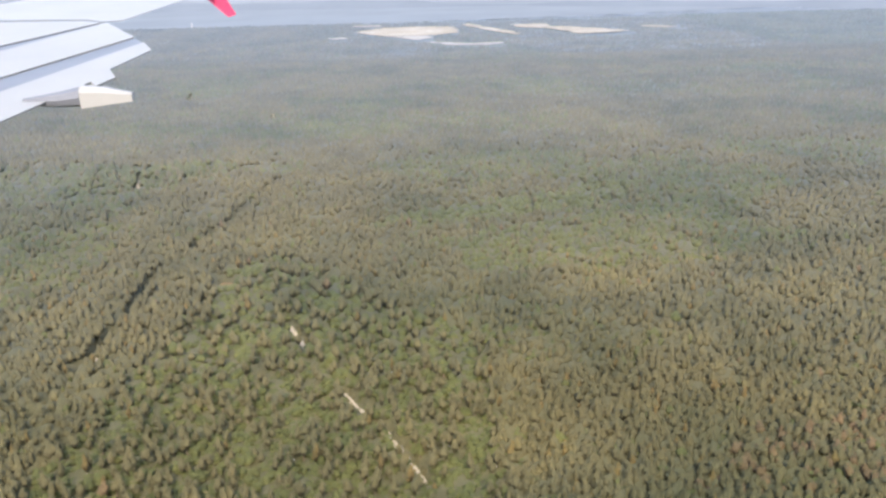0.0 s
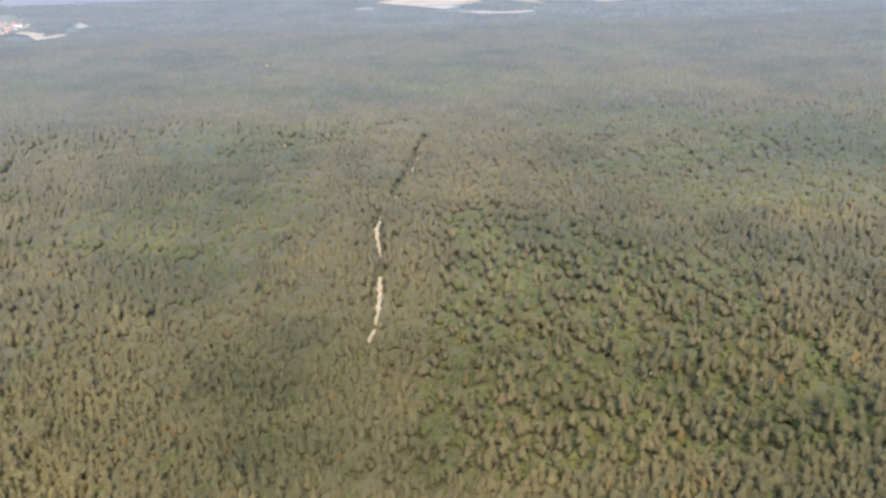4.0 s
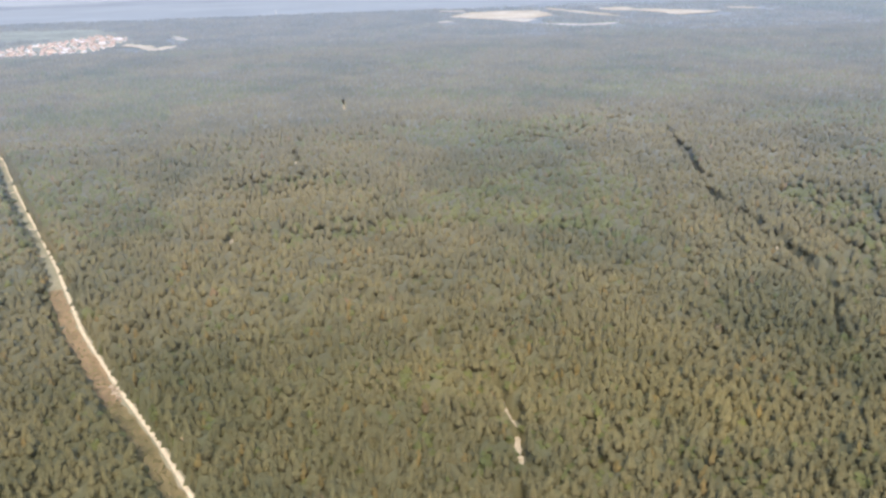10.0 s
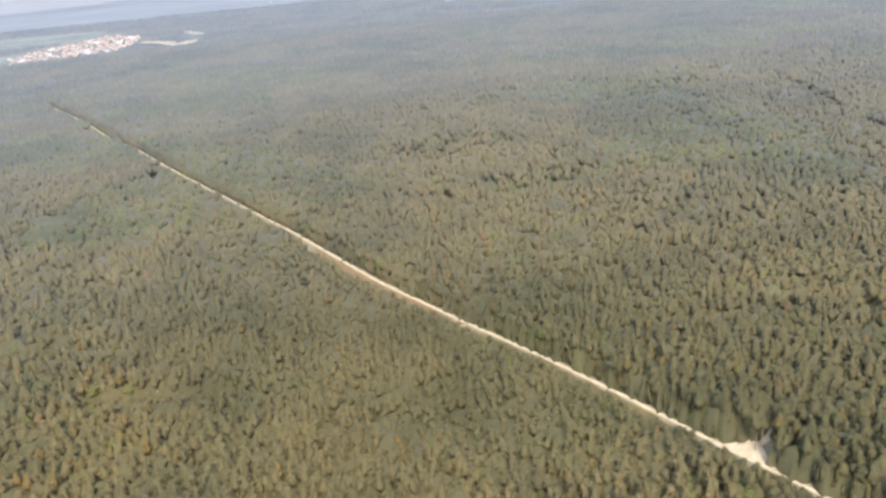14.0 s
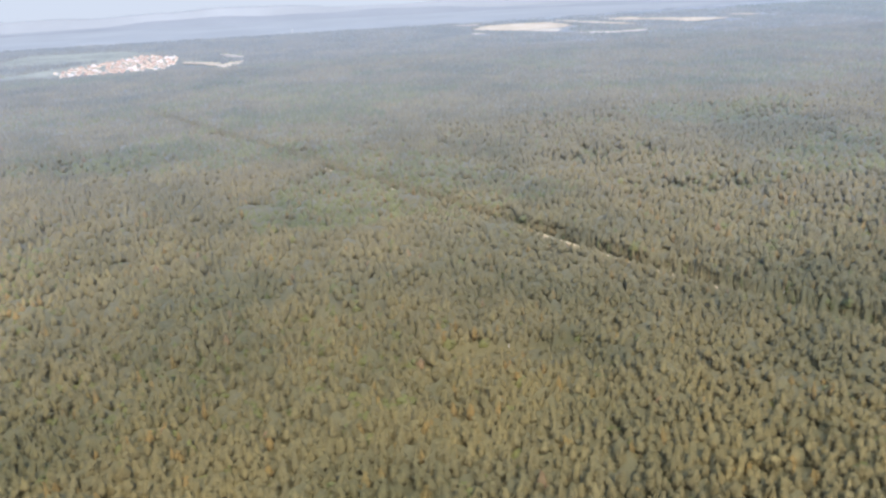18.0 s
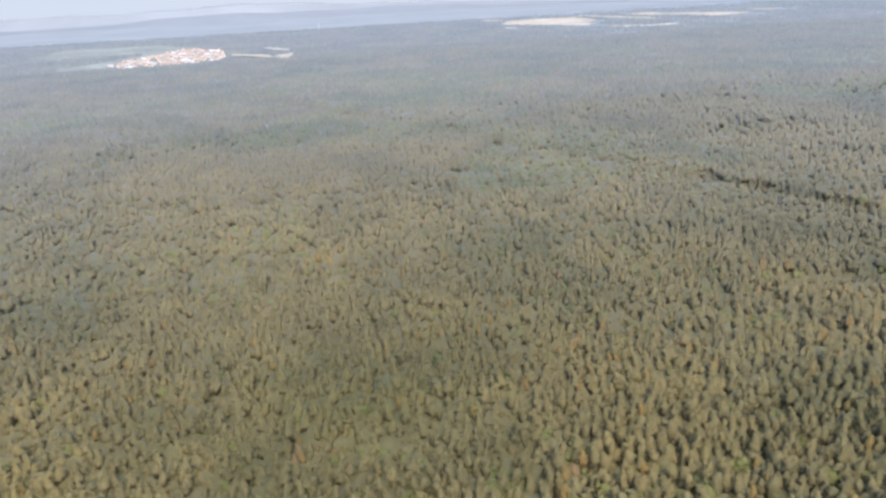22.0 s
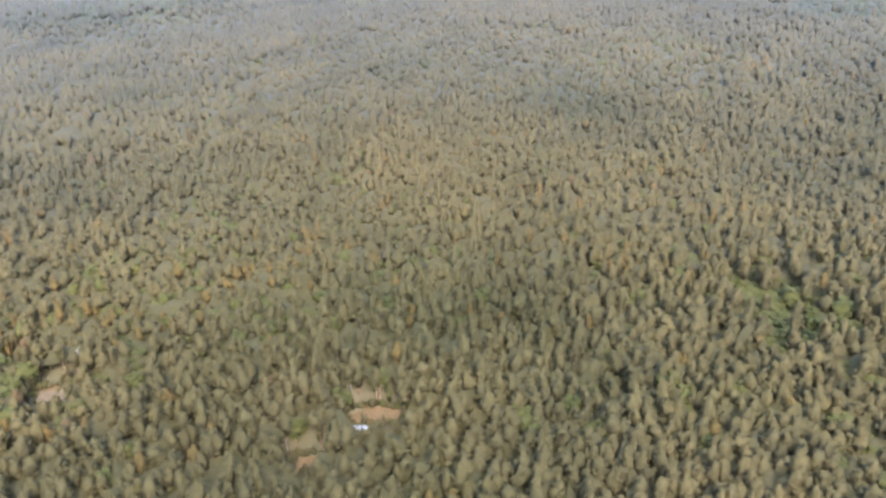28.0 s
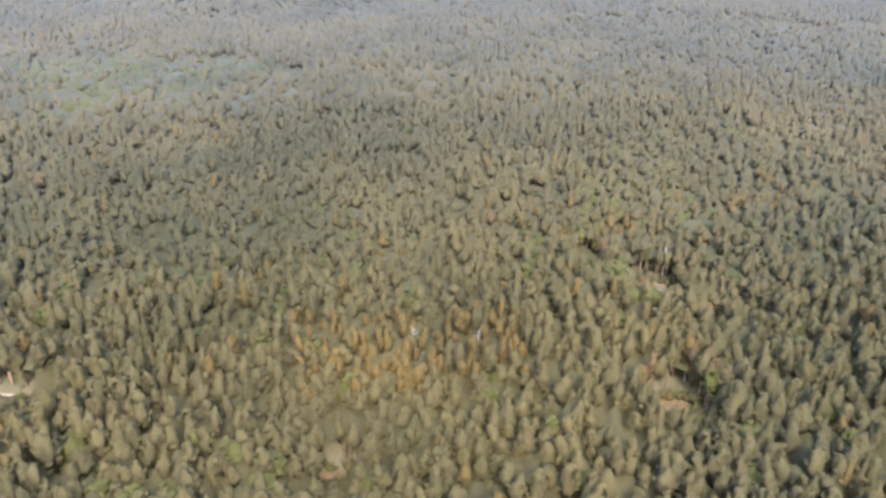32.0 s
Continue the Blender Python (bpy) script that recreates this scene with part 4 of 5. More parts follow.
# ---------------------------------------------------------------- shrubs along open edges
def edge_shrubs():
    rng = np.random.default_rng(31)
    xs, ys = [], []
    for line, gap, step in [(HEATH_STRIP, 3.4, 0.8), (GRASS_STRIP, 3.3, 0.8)] + [(o, 1.4, 1.2) for o, _ in OPEN]:
        for (ax, ay), (bx, by) in zip(line[:-1], line[1:]):
            n = int(math.hypot(bx - ax, by - ay) / step)
            u, off, sd = rng.uniform(0, 1, n), gap + rng.exponential(1.1, n), (-np.ones(n) if gap > 3 else rng.choice([-1, 1], n))
            L = math.hypot(bx - ax, by - ay)
            xs.append(ax + u * (bx - ax) - sd * off * (by - ay) / L)
            ys.append(ay + u * (by - ay) + sd * off * (bx - ax) / L)
    for (cx, cy), (rx, ry), turn, *_ in [q for q in CLEARINGS if q[0][1] < 300]:
        n = int(6 * (rx + ry))
        t, r = rng.uniform(0, 6.28, n), 1.05 + rng.exponential(0.12, n)
        x, y, c, s = rx * r * np.cos(t), ry * r * np.sin(t), math.cos(radians(turn)), math.sin(radians(turn))
        xs.append(cx + x * c - y * s)
        ys.append(cy + x * s + y * c)
    n_low = sum(len(q) for q in xs)
    # tufts of heather and grass on the verges
    for line in (HEATH_STRIP, GRASS_STRIP):
        for (ax, ay), (bx, by) in zip(line[:-1], line[1:]):
            L = math.hypot(bx - ax, by - ay)
            n = int(L * 4)
            u, off = rng.uniform(0, 1, n), rng.uniform(-3.2, 4.2, n)
            xs.append(ax + u * (bx - ax) + off * (by - ay) / L)
            ys.append(ay + u * (by - ay) - off * (bx - ax) / L)
    n_tuft = sum(len(q) for q in xs)
    # taller growth along the far side of the road
    for (ax, ay), (bx, by) in zip(ROAD[:-1], ROAD[1:]):
        L = math.hypot(bx - ax, by - ay)
        n = int(L / 0.6)
        u = rng.uniform(0, 1, n)
        off = np.where(ay + u * (by - ay) < 420, 2.2, 1.3) + rng.exponential(0.7, n)
        xs.append(ax + u * (bx - ax) - off * (by - ay) / L)
        ys.append(ay + u * (by - ay) + off * (bx - ax) / L)
    x, y = np.concatenate(xs), np.concatenate(ys)
    high = np.where(np.arange(len(x)) < n_low, np.where(y > 300, 1.6, 1.0), np.where(np.arange(len(x)) < n_tuft, 0.22, 3.0))
    away, side = line_distance(x, y, ROAD)
    ok = (y < 1000) & (y > 60) & (away > np.where(side > 0, np.where(high < 0.5, 1.2, np.where(y < 420, 3.3, 2.2)), np.where(y < 420, 1.8, 1.2))) & ~inside(x, y, [(199, 174), (218, 169), (214, 150), (199, 160)])
    x, y, high = x[ok], y[ok], high[ok]
    pick = rng.uniform(0, 1, len(x))
    for k, (lo, hi, mat, lab) in enumerate([(0, 0.2, BROADLEAF, "low green shrubs along the forest edge"), (0.2, 0.88, PINE, "young pines along the forest edge"), (0.88, 1.0, BIRCH, "yellowing shrubs along the forest edge")]):
        m = (pick >= lo) & (pick < hi)
        v, f = planted([shrub_form(np.random.default_rng(900 + 10 * k + i)) for i in range(8)], x[m], y[m], rng.uniform(0.7, 1.4, m.sum()) * np.where(high[m] < 0.5, 0.45, 1.0), rng.uniform(0.4, 1.5, m.sum()) * high[m], 950 + k)
        tagged(new("edge_shrubs", mesh_from("edge_shrubs", v, f, mat, True)), lab, "shrubs", kind="stuff")


edge_shrubs()


def young_growth():
    """Saplings and bushes on the open ground in front of the near clearings."""
    rng = np.random.default_rng(57)
    xs, ys = [], []
    for (cx, cy), (rx, ry), turn, *_ in [q for q in CLEARINGS if q[0][1] < 300]:
        x, y = np.meshgrid(np.arange(cx - rx - 3, cx + rx + 3, 1.15), np.arange(cy - ry - 17, cy + ry + 5, 1.15))
        xs.append((x + rng.uniform(-0.55, 0.55, x.shape)).ravel())
        ys.append((y + rng.uniform(-0.55, 0.55, y.shape)).ravel())
    x, y = np.concatenate(xs), np.concatenate(ys)
    _, tall = stand(x, y, 58)
    bare = np.zeros(len(x), bool)
    for (cx, cy), (rx, ry), turn, *_ in CLEARINGS:
        bare |= ellipse(x, y, cx, cy, rx * 0.95, ry * 0.95, turn) < 1
    bare |= ellipse(x, y, -477, 163.5, 7.0, 8.0, -8) < 1
    ok = ~bare & (tall < 0.75) & (rng.uniform(0, 1, len(x)) < 0.85)
    x, y, tall = x[ok], y[ok], tall[ok]
    pick = rng.uniform(0, 1, len(x))
    for k, (lo, hi, mat, lab) in enumerate([(0, 0.22, BROADLEAF, "green bushes on open ground in the wood"), (0.22, 0.84, PINE, "young pines on open ground in the wood"), (0.84, 1.0, BIRCH, "yellowing birch saplings on open ground in the wood")]):
        m = (pick >= lo) & (pick < hi)
        wide = rng.uniform(0.7, 1.25, m.sum())
        v, f = planted([shrub_form(np.random.default_rng(1200 + 10 * k + i)) for i in range(8)], x[m], y[m], wide, np.clip(5.2 * tall[m], 0.7, 4.2) * rng.uniform(0.8, 1.25, m.sum()), 1250 + k)
        tagged(new("young_growth", mesh_from("young_growth", v, f, mat)), lab, "saplings", kind="stuff")


young_growth()

# ---------------------------------------------------------------- village and buildings
WHITE_WALL = soil("weathered white plaster", (0.17, 0.17, 0.168), (0.205, 0.203, 0.20), (0.24, 0.238, 0.235), 0.5, 3.0, 0.1)
CREAM_WALL = soil("cream plaster", (0.18, 0.165, 0.148), (0.21, 0.19, 0.17), (0.24, 0.22, 0.195), 0.5, 3.0, 0.1)
# the red is greyed in the colour for haze over the village
RED_TILE = soil("orange-red roof tiles greyed for haze", (0.125, 0.096, 0.086), (0.146, 0.110, 0.097), (0.168, 0.126, 0.110), 0.4, 4.0, 0.3)
BROWN_TILE = soil("brown roof tiles", (0.10, 0.078, 0.068), (0.125, 0.096, 0.082), (0.15, 0.115, 0.098), 0.4, 4.0, 0.3)
WHITE_SHEET = soil("white sheet roofing", (0.44, 0.43, 0.41), (0.50, 0.49, 0.47), (0.55, 0.54, 0.52), 0.6, 5.0, 0.1)
GREY_SHEET = soil("weathered grey sheet roofing", (0.22, 0.225, 0.23), (0.27, 0.275, 0.28), (0.32, 0.325, 0.33), 0.5, 5.0, 0.1)
RUST_SHEET = soil("rusty brown sheet roofing", (0.085, 0.064, 0.040), (0.105, 0.077, 0.047), (0.125, 0.092, 0.056), 0.7, 5.0, 0.2)
DARK_WOOD = soil("dark weathered boards", (0.07, 0.055, 0.04), (0.10, 0.08, 0.06), (0.14, 0.11, 0.085), 0.8, 6.0)
DARK_GLASS, dgn, dgb = node_material("dark window glass", 0.12, 0.5)
dgb.inputs["Base Color"].default_value = (0.03, 0.035, 0.04, 1)
TIMBER = soil("pale felled timber", (0.15, 0.115, 0.075), (0.19, 0.15, 0.10), (0.23, 0.185, 0.13), 0.8, 6.0)


def gable_bm(w, d, z, h, over, thick=0.12):
    """Two roof slabs that meet in a ridge along x."""
    bm = bmesh.new()
    x, y = w / 2 + over, d / 2 + over
    for s in (-1, 1):
        top = [(-x, 0, z + h), (x, 0, z + h), (x, s * y, z - over * h / d), (-x, s * y, z - over * h / d)]
        a = [bm.verts.new(p) for p in top]
        b = [bm.verts.new((p[0], p[1], p[2] - thick)) for p in top]
        bm.faces.new(a)
        bm.faces.new(b[::-1])
        for i in range(4):
            bm.faces.new((a[i], b[i], b[(i + 1) % 4], a[(i + 1) % 4]))
    bmesh.ops.recalc_face_normals(bm, faces=bm.faces[:])
    return bm


def wall_bm(w, d, z, h):
    """Walls with pointed gable ends."""
    bm = bmesh.new()
    low = [bm.verts.new(p) for p in ((-w / 2, -d / 2, 0), (w / 2, -d / 2, 0), (w / 2, d / 2, 0), (-w / 2, d / 2, 0))]
    up = [bm.verts.new(p) for p in ((-w / 2, -d / 2, z), (w / 2, -d / 2, z), (w / 2, d / 2, z), (-w / 2, d / 2, z))]
    g0, g1 = bm.verts.new((-w / 2, 0, z + h - 0.14)), bm.verts.new((w / 2, 0, z + h - 0.14))
    bm.faces.new((low[0], low[1], up[1], up[0]))
    bm.faces.new((low[2], low[3], up[3], up[2]))
    bm.faces.new((low[1], low[2], up[2], g1, up[1]))
    bm.faces.new((low[3], low[0], up[0], g0, up[3]))
    bm.faces.new(low[::-1])
    bmesh.ops.recalc_face_normals(bm, faces=bm.faces[:])
    return bm


def house(name, w, d, z, h, wall, roof, label, group="", windows=3):
    root = tagged(new(name), label, "house", group)
    part("wall", wall_bm(w, d, z, h), wall, root)
    r = part("roof", gable_bm(w, d, z, h, 0.3), roof, root)
    if windows:
        ch = box_bm(w * 0.2 - 0.25, -0.25, z + h * 0.6, w * 0.2 + 0.25, 0.25, z + h + 0.55)
        part("chimney", ch, BROWN_TILE, r)
        for i in range(windows):
            x = (i + 0.5) / windows * w - w / 2
            part("window", box_bm(x - 0.3, -d / 2 - 0.03, z * 0.42, x + 0.3, -d / 2 + 0.02, z * 0.42 + 0.65), DARK_GLASS, root)
    return root


def village():
    rng = np.random.default_rng(41)
    kinds = [house("house", 6.5, 5.2, 2.9, 2.4, WHITE_WALL, RED_TILE, "white village house with an orange-red tiled roof", "village houses"),
             house("house", 8.0, 5.5, 3.0, 2.3, CREAM_WALL, RED_TILE, "cream village house with an orange-red tiled roof", "village houses"),
             house("house", 6.0, 5.0, 4.2, 1.9, WHITE_WALL, BROWN_TILE, "two-storey white house with a brown tiled roof", "village houses"),
             house("hall", 15.0, 8.0, 3.4, 1.3, CREAM_WALL, GREY_SHEET, "long cream hall with a grey sheet roof", "village halls", 0)]
    spots, tries = [], 0
    while len(spots) < 185 and tries < 9000:
        tries += 1
        x, y = rng.uniform(-525, -180), rng.uniform(1605, 2075)
        if not inside(np.array([x]), np.array([y]), VILLAGE)[0] or any(math.hypot(x - a, y - b) < 13 for a, b in spots):
            continue
        if x < -390 and rng.uniform() < 0.6:
            continue
        spots.append((x, y))
    for i, (x, y) in enumerate(spots):
        k = 3 if i % 16 == 5 else int(rng.choice([0, 0, 1, 1, 2]))
        m = pose(x, y, -9.2, 0, 0, float(rng.choice([0, 0, 90, 20, -15])) + rng.normal(0, 6))
        if i < 4:
            kinds[i].matrix_world = m
        else:
            copy_thing(kinds[k], m)


village()

# a white tower on the far edge of the woods
tower = tagged(new("water_tower"), "slim white tower on the far plain", "tower")
bm = bmesh.new()
bmesh.ops.create_cone(bm, cap_ends=True, segments=14, radius1=2.2, radius2=1.7, depth=17, matrix=Matrix.Translation((0, 0, 8.5)))
part("shaft", bm, WHITE_WALL, tower)
bm = bmesh.new()
bmesh.ops.create_cone(bm, cap_ends=True, segments=14, radius1=2.0, radius2=3.4, depth=4, matrix=Matrix.Translation((0, 0, 19)))
bmesh.ops.create_cone(bm, cap_ends=True, segments=14, radius1=3.4, radius2=0.3, depth=2, matrix=Matrix.Translation((0, 0, 22)))
part("tank", bm, WHITE_WALL, tower)
tower.matrix_world = pose(109, 2610, -8) @ Matrix.Scale(0.65, 4)


def shed(w, d, z, h, wall, roof, label, m):
    root = tagged(new("shed"), label, "shed", "sheds in the clearings")
    part("wall", wall_bm(w, d, z, h), wall, root)
    part("roof", gable_bm(w, d, z, h, 0.18, 0.06), roof, root)
    part("door", box_bm(-0.4, -d / 2 - 0.04, 0.02, 0.4, -d / 2 + 0.01, min(z - 0.1, 1.0)), DARK_WOOD, root)
    root.matrix_world = m
    return root


def long_hut(m):
    """A long low hut: a rusty sheet roof sloping to the back, a pale front wall in bays between dark door openings."""
    root = tagged(new("long_hut"), "long low hut with rusty brown roof and white front", "hut", "sheds in the clearings")
    for k, (x0, x1) in enumerate(((-3.6, -2.1), (-0.75, 0.75), (2.1, 3.6))):
        part("wall_panel", box_bm(x0, -1.3, 0, x1, -1.12, 1.25), WHITE_SHEET, root, "whitewashed front wall panel")
    for x0, x1 in ((-2.1, -0.75), (0.75, 2.1)):
        d = part("door", box_bm(x0, -1.22, 0, x1, -1.14, 1.2), DARK_WOOD, root, "dark boarded double door")
        part("door_rail", box_bm(x0 + 0.05, -1.25, 0.55, x1 - 0.05, -1.22, 0.67), BROWN_TILE, d)
    part("back_wall", box_bm(-3.6, 1.15, 0, 3.6, 1.3, 1.9), DARK_WOOD, root)
    for x in (-3.6, 3.48):
        part("side_wall", box_bm(x, -1.12, 0, x + 0.12, 1.15, 1.25), DARK_WOOD, root)
    for k in range(9):
        x = -3.8 + k * 0.845
        bm = bmesh.new()
        low, high = 1.30 + 0.012 * (k % 2), 2.02 + 0.012 * (k % 2)
        top = [bm.verts.new(p) for p in ((x, -1.55, low), (x + 0.86, -1.55, low), (x + 0.86, 1.5, high), (x, 1.5, high))]
        under = [bm.verts.new((v.co.x, v.co.y, v.co.z - 0.05)) for v in top]
        bm.faces.new(top)
        bm.faces.new(under[::-1])
        for i in range(4):
            bm.faces.new((top[i], under[i], under[(i + 1) % 4], top[(i + 1) % 4]))
        bmesh.ops.recalc_face_normals(bm, faces=bm.faces[:])
        part("roof_sheet", bm, RUST_SHEET, root)
    root.matrix_world = m


long_hut(pose(-477.0, 168.6, 0.05, 0, 0, -8))
shed(3.4, 2.2, 1.4, 0.5, DARK_WOOD, GREY_SHEET, "dark boarded hut with a weathered grey roof", pose(-408.3, 136.3, 0.05, 0, 0, -18))
shed(1.5, 1.2, 1.1, 0.3, WHITE_WALL, WHITE_SHEET, "tiny white hut among the pines", pose(-422.0, 142.4, 0.0, 0, 0, 15))
shed(2.2, 1.4, 1.1, 0.3, WHITE_WALL, GREY_SHEET, "small pale hut among the pines", pose(-503.2, 194.0, 0.0, 0, 0, 30))
shed(1.6, 1.2, 1.1, 0.3, WHITE_WALL, WHITE_SHEET, "tiny white hut among the pines", pose(249.0, 337.2, 0.12, 0, 0, 20))


def bare_tree(x, y, height, seed, material, label):
    """A tall bare trunk with a few broken limbs."""
    rng = np.random.default_rng(seed)
    root = tagged(new("bare_tree"), label, "tree", "bare trees in the woods")
    bm = bmesh.new()
    rings, lean = [], rng.normal(0, 0.03, 2)
    for k in range(5):
        u = k / 4
        r = 0.15 * (1 - 0.72 * u)
        rings.append([bm.verts.new((lean[0] * u * height + r * math.cos(a), lean[1] * u * height + r * math.sin(a), u * height)) for a in np.arange(6) * math.pi / 3])
    for r0, r1 in zip(rings[:-1], rings[1:]):
        for i in range(6):
            bm.faces.new((r0[i], r0[(i + 1) % 6], r1[(i + 1) % 6], r1[i]))
    bm.faces.new(rings[-1])
    bm.faces.new(rings[0][::-1])
    part("trunk", bm, material, root)
    for k in range(6):
        z, a, long = height * rng.uniform(0.5, 0.95), rng.uniform(0, 6.28), rng.uniform(0.7, 1.6)
        limb = bmesh.new()
        bmesh.ops.create_cone(limb, cap_ends=True, segments=5, radius1=0.07, radius2=0.02, depth=long, matrix=Matrix.Translation((0.5 * long * math.cos(a), 0.5 * long * math.sin(a), z + 0.25 * long)) @ Matrix.Rotation(a, 4, "Z") @ Matrix.Rotation(radians(63), 4, "Y"))
        part("limb", limb, material, root)
    root.matrix_world = pose(x, y, 0, 0, 0, rng.uniform(0, 360))


for k, (x, y, height, material, label) in enumerate(((-471, 175, 10.0, PALE_BARK, "tall white birch trunk, nearly bare, beside the hut"), (-493, 178, 9.0, PALE_BARK, "slim white birch trunk at a clearing"),
        (184, 221, 10, BARK, "brown bare trunk beside the gravel road"), (191, 209, 10, BARK, "brown bare trunk beside the gravel road"),
        (525, 219, 9.0, BARK, "dead brown pine among green broadleaf trees"), (544, 348, 10.0, BARK, "dead brown pine among green broadleaf trees"),
        (-544, 150, 9.5, PALE_BARK, "slim white birch trunk among yellowing birches"), (-530, 146, 9.0, PALE_BARK, "slim white birch trunk among yellowing birches"))):
    bare_tree(x, y, height, 40 + k, material, label)


def log_bm(length, radius, rng):
    bm = bmesh.new()
    bmesh.ops.create_cone(bm, cap_ends=True, segments=8, radius1=radius, radius2=radius * 0.8, depth=length, matrix=Matrix.Rotation(radians(90), 4, "Y"))
    for v in bm.verts:
        v.co += Vector(rng.normal(0, radius * 0.08, 3))
    return bm


def logs():
    rng = np.random.default_rng(51)
    for i in range(26):
        u = rng.uniform(0, 1)
        x, y = 146.5 + u * 7 + rng.normal(0, 0.8), 279 - u * 13 + rng.normal(0, 0.8)
        me = bpy.data.meshes.new("log")
        bm = log_bm(rng.uniform(1.6, 3.2), rng.uniform(0.14, 0.24), rng)
        bm.to_mesh(me)
        bm.free()
        me.materials.append(TIMBER)
        ob = tagged(new("log", me), "pale felled log lying on the brown verge", "log", "felled logs by the road")
        ob.matrix_world = pose(x, y, 0.28, 0, 0, rng.choice([118, 60, 20]) + rng.normal(0, 12))


logs()


# ---------------------------------------------------------------- the aircraft's wing beside the start of the flight
def paint(name, low, high, roughness=0.6):
    """Gloss paint with faint streaks of grime."""
    m, nt, p = node_material(name, roughness, 0.12)
    nt.links.new(ramp(nt, noise_at(nt, 2.0, 4.0, 0.6), [(0.3, low), (0.7, high)]), p.inputs["Base Color"])
    return m


WING_WHITE = paint("white wing paint", (0.148, 0.139, 0.124), (0.163, 0.153, 0.138))
WING_GREY = paint("grey of flap gaps and fairing", (0.075, 0.075, 0.08), (0.09, 0.09, 0.096))
TIP_RED = paint("magenta-red wing tip paint", (0.27, 0.025, 0.06), (0.31, 0.032, 0.072))


def plate(outline, thick):
    """A plate with the given upper outline, thinning to its edges."""
    bm = bmesh.new()
    up = [bm.verts.new(p) for p in outline]
    c = Vector((0, 0, 0))
    for p in outline:
        c += Vector(p) / len(outline)
    down = [bm.verts.new((c + (Vector(p) - c) * 0.97) - Vector((0, 0, thick))) for p in outline]
    bm.faces.new(up)
    bm.faces.new(down[::-1])
    n = len(up)
    for i in range(n):
        bm.faces.new((up[i], down[i], down[(i + 1) % n], up[(i + 1) % n]))
    bmesh.ops.recalc_face_normals(bm, faces=bm.faces[:])
    return bm


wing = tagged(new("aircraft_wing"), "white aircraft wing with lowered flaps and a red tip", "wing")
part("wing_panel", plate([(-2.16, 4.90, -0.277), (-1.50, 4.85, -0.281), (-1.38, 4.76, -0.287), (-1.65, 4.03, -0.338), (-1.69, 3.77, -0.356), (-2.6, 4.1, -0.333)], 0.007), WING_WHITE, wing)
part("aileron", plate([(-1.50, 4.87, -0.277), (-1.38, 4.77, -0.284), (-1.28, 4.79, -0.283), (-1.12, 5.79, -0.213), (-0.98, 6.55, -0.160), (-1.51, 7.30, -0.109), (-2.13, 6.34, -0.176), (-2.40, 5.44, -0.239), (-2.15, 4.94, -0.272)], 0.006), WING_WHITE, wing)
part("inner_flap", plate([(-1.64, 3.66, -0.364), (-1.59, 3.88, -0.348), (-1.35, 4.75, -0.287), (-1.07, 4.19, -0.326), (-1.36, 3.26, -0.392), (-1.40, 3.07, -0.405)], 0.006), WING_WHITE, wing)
# two grey plates put in the flap gaps in place of their shade
part("flap_gap_fill", plate([(-1.401, 3.071, -0.411), (-1.36, 3.26, -0.398), (-1.07, 4.19, -0.332), (-0.988, 4.026, -0.344), (-1.258, 3.002, -0.416), (-1.309, 2.848, -0.427)], 0.02), WING_GREY, wing)
part("flap_slot_fill", plate([(-1.646, 4.029, -0.343), (-1.382, 4.761, -0.292), (-1.35, 4.755, -0.292), (-1.591, 3.884, -0.353), (-1.644, 3.66, -0.369), (-1.691, 3.774, -0.361)], 0.02), WING_GREY, wing)
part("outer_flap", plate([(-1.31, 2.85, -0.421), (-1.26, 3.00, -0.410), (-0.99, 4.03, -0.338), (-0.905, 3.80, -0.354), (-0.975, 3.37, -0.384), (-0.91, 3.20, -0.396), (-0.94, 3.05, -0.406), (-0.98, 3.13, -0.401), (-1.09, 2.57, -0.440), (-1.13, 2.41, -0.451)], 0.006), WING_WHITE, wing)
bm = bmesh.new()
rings = []
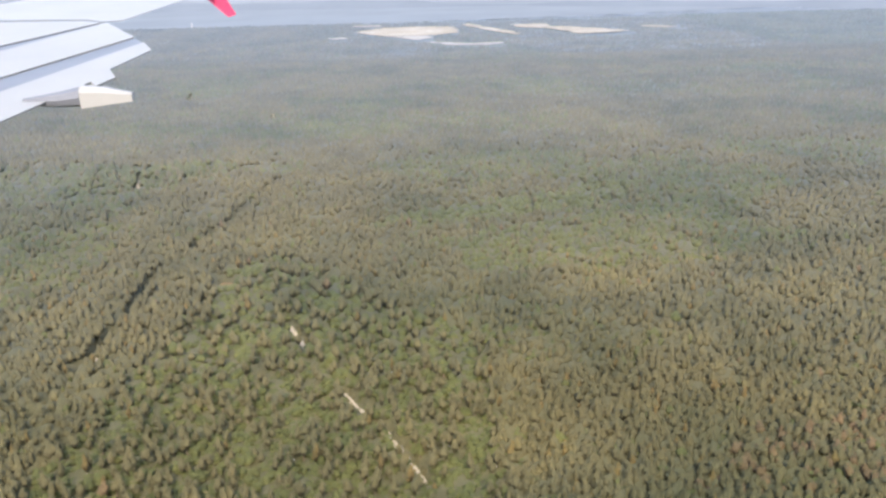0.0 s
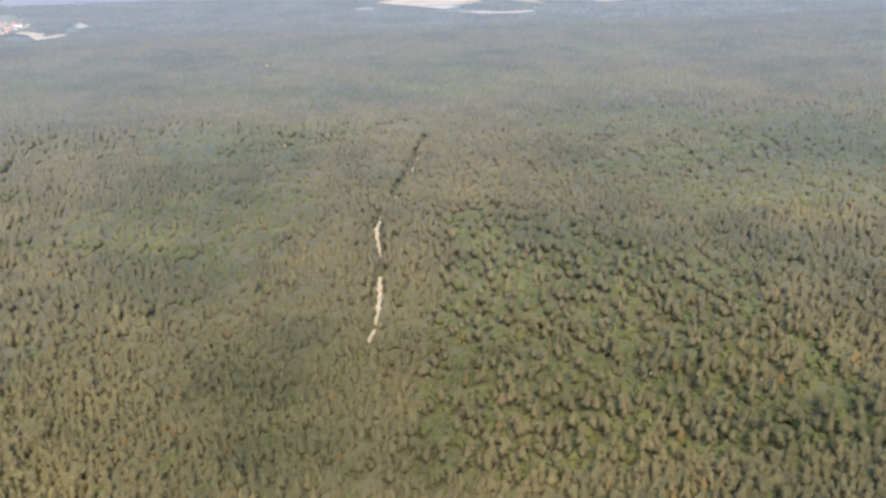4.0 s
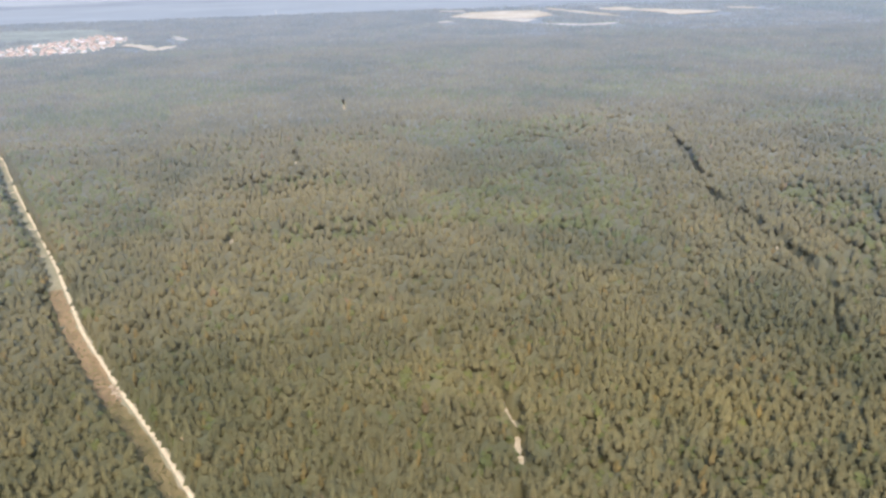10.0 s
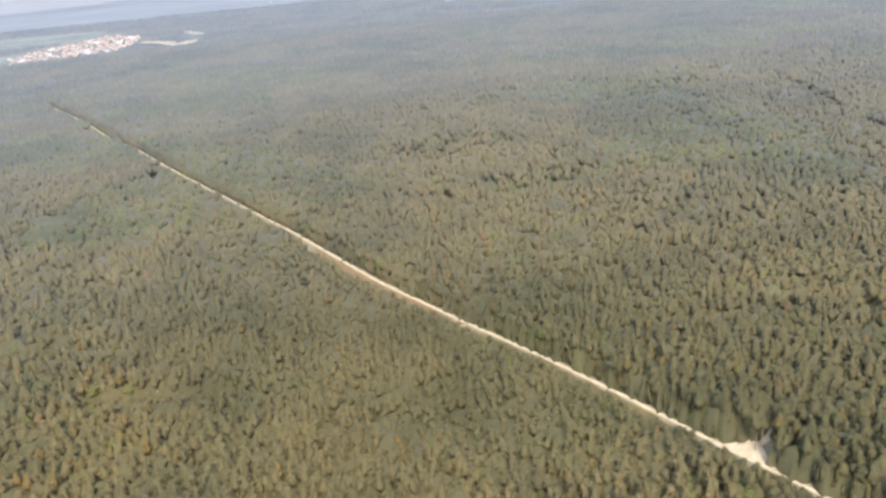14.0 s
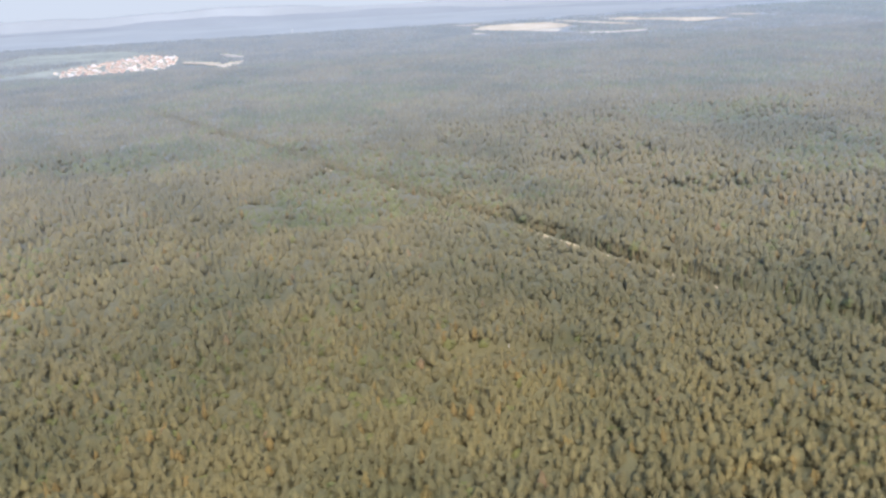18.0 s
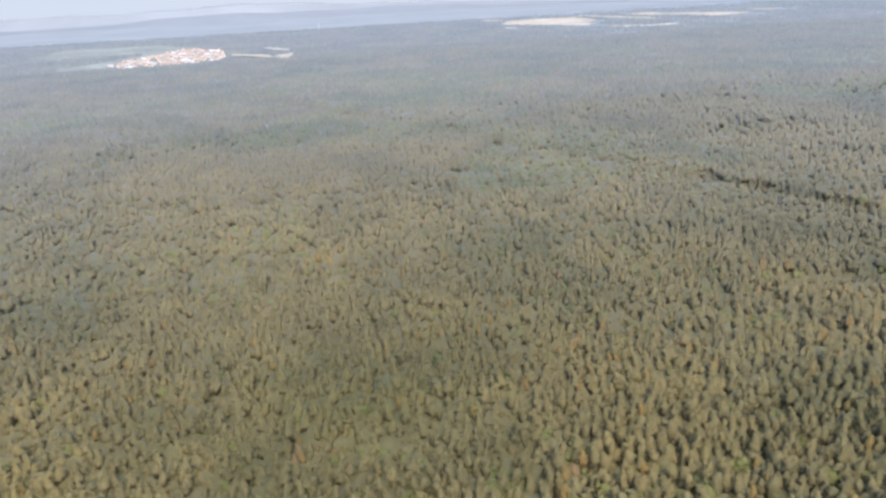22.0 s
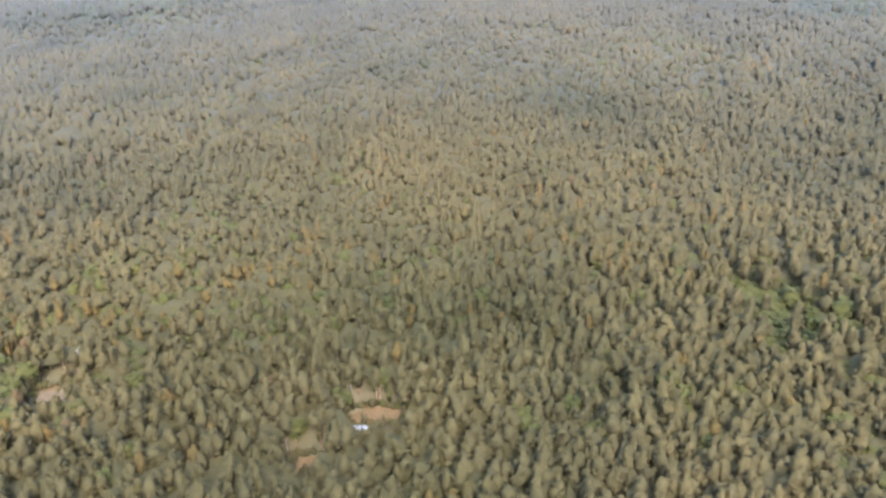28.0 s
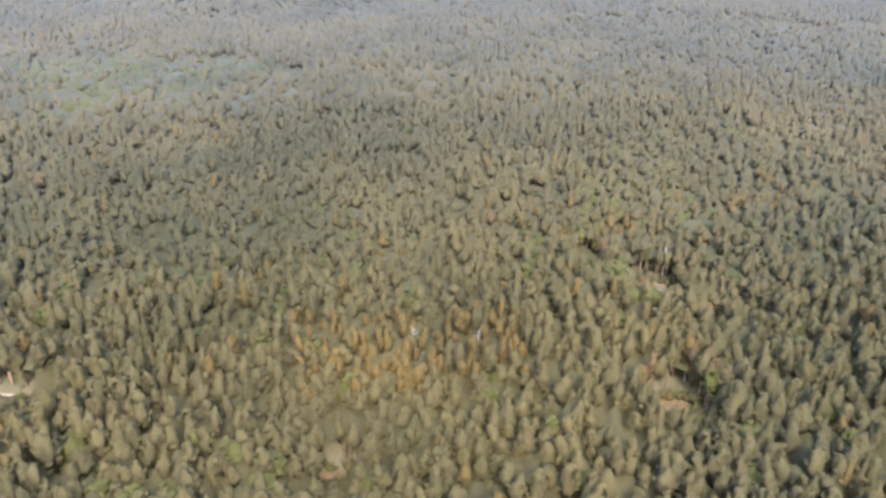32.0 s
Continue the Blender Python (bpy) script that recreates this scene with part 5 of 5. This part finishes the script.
for x, y, z, w, h in ((-1.12, 2.84, -0.425, 0.012, 0.012), (-1.00, 2.84, -0.420, 0.028, 0.026), (-0.925, 2.83, -0.411, 0.034, 0.034)):
    rings.append([bm.verts.new((x, y + w * math.cos(t), z + h * math.sin(t))) for t in np.arange(8) * math.pi / 4])
for r0, r1 in zip(rings[:-1], rings[1:]):
    for i in range(8):
        bm.faces.new((r0[i], r1[i], r1[(i + 1) % 8], r0[(i + 1) % 8]))
bm.faces.new(rings[0])
bm.faces.new(rings[-1][::-1])
bmesh.ops.recalc_face_normals(bm, faces=bm.faces[:])
fairing = part("flap_fairing", bm, WING_GREY, wing)
bm = bmesh.new()
rings = []
for x, y, z, w, h in ((-0.922, 2.83, -0.411, 0.036, 0.036), (-0.84, 2.80, -0.406, 0.030, 0.028), (-0.740, 2.77, -0.408, 0.016, 0.014)):
    rings.append([bm.verts.new((x, y + s * w, z + u * h)) for s, u in ((-1, -1), (-1, 0.5), (-0.5, 1), (0.5, 1), (1, 0.5), (1, -1))])
for r0, r1 in zip(rings[:-1], rings[1:]):
    for i in range(6):
        bm.faces.new((r0[i], r1[i], r1[(i + 1) % 6], r0[(i + 1) % 6]))
bm.faces.new(rings[0])
bm.faces.new(rings[-1][::-1])
bmesh.ops.recalc_face_normals(bm, faces=bm.faces[:])
part("fairing_tail", bm, WING_WHITE, fairing)
bm = bmesh.new()
side = [(-1.15, 6.50, -0.13), (-0.98, 6.42, -0.14), (-0.86, 6.36, -0.35), (-0.92, 6.38, -0.37), (-1.10, 6.45, -0.22), (-1.05, 6.52, 0.12), (-0.95, 6.50, 0.12)]
order = [side[4], side[3], side[2], side[1], side[6], side[5], side[0]]
fa = [bm.verts.new(p) for p in order]
fb = [bm.verts.new((p[0] - 0.01, p[1] + 0.05, p[2])) for p in order]
bm.faces.new(fa)
bm.faces.new(fb[::-1])
for i in range(7):
    bm.faces.new((fa[i], fb[i], fb[(i + 1) % 7], fa[(i + 1) % 7]))
bmesh.ops.recalc_face_normals(bm, faces=bm.faces[:])
part("tip_fence", bm, TIP_RED, wing, "magenta-red wing tip fence")
wing.matrix_world = pose(600, 0, 172.77)
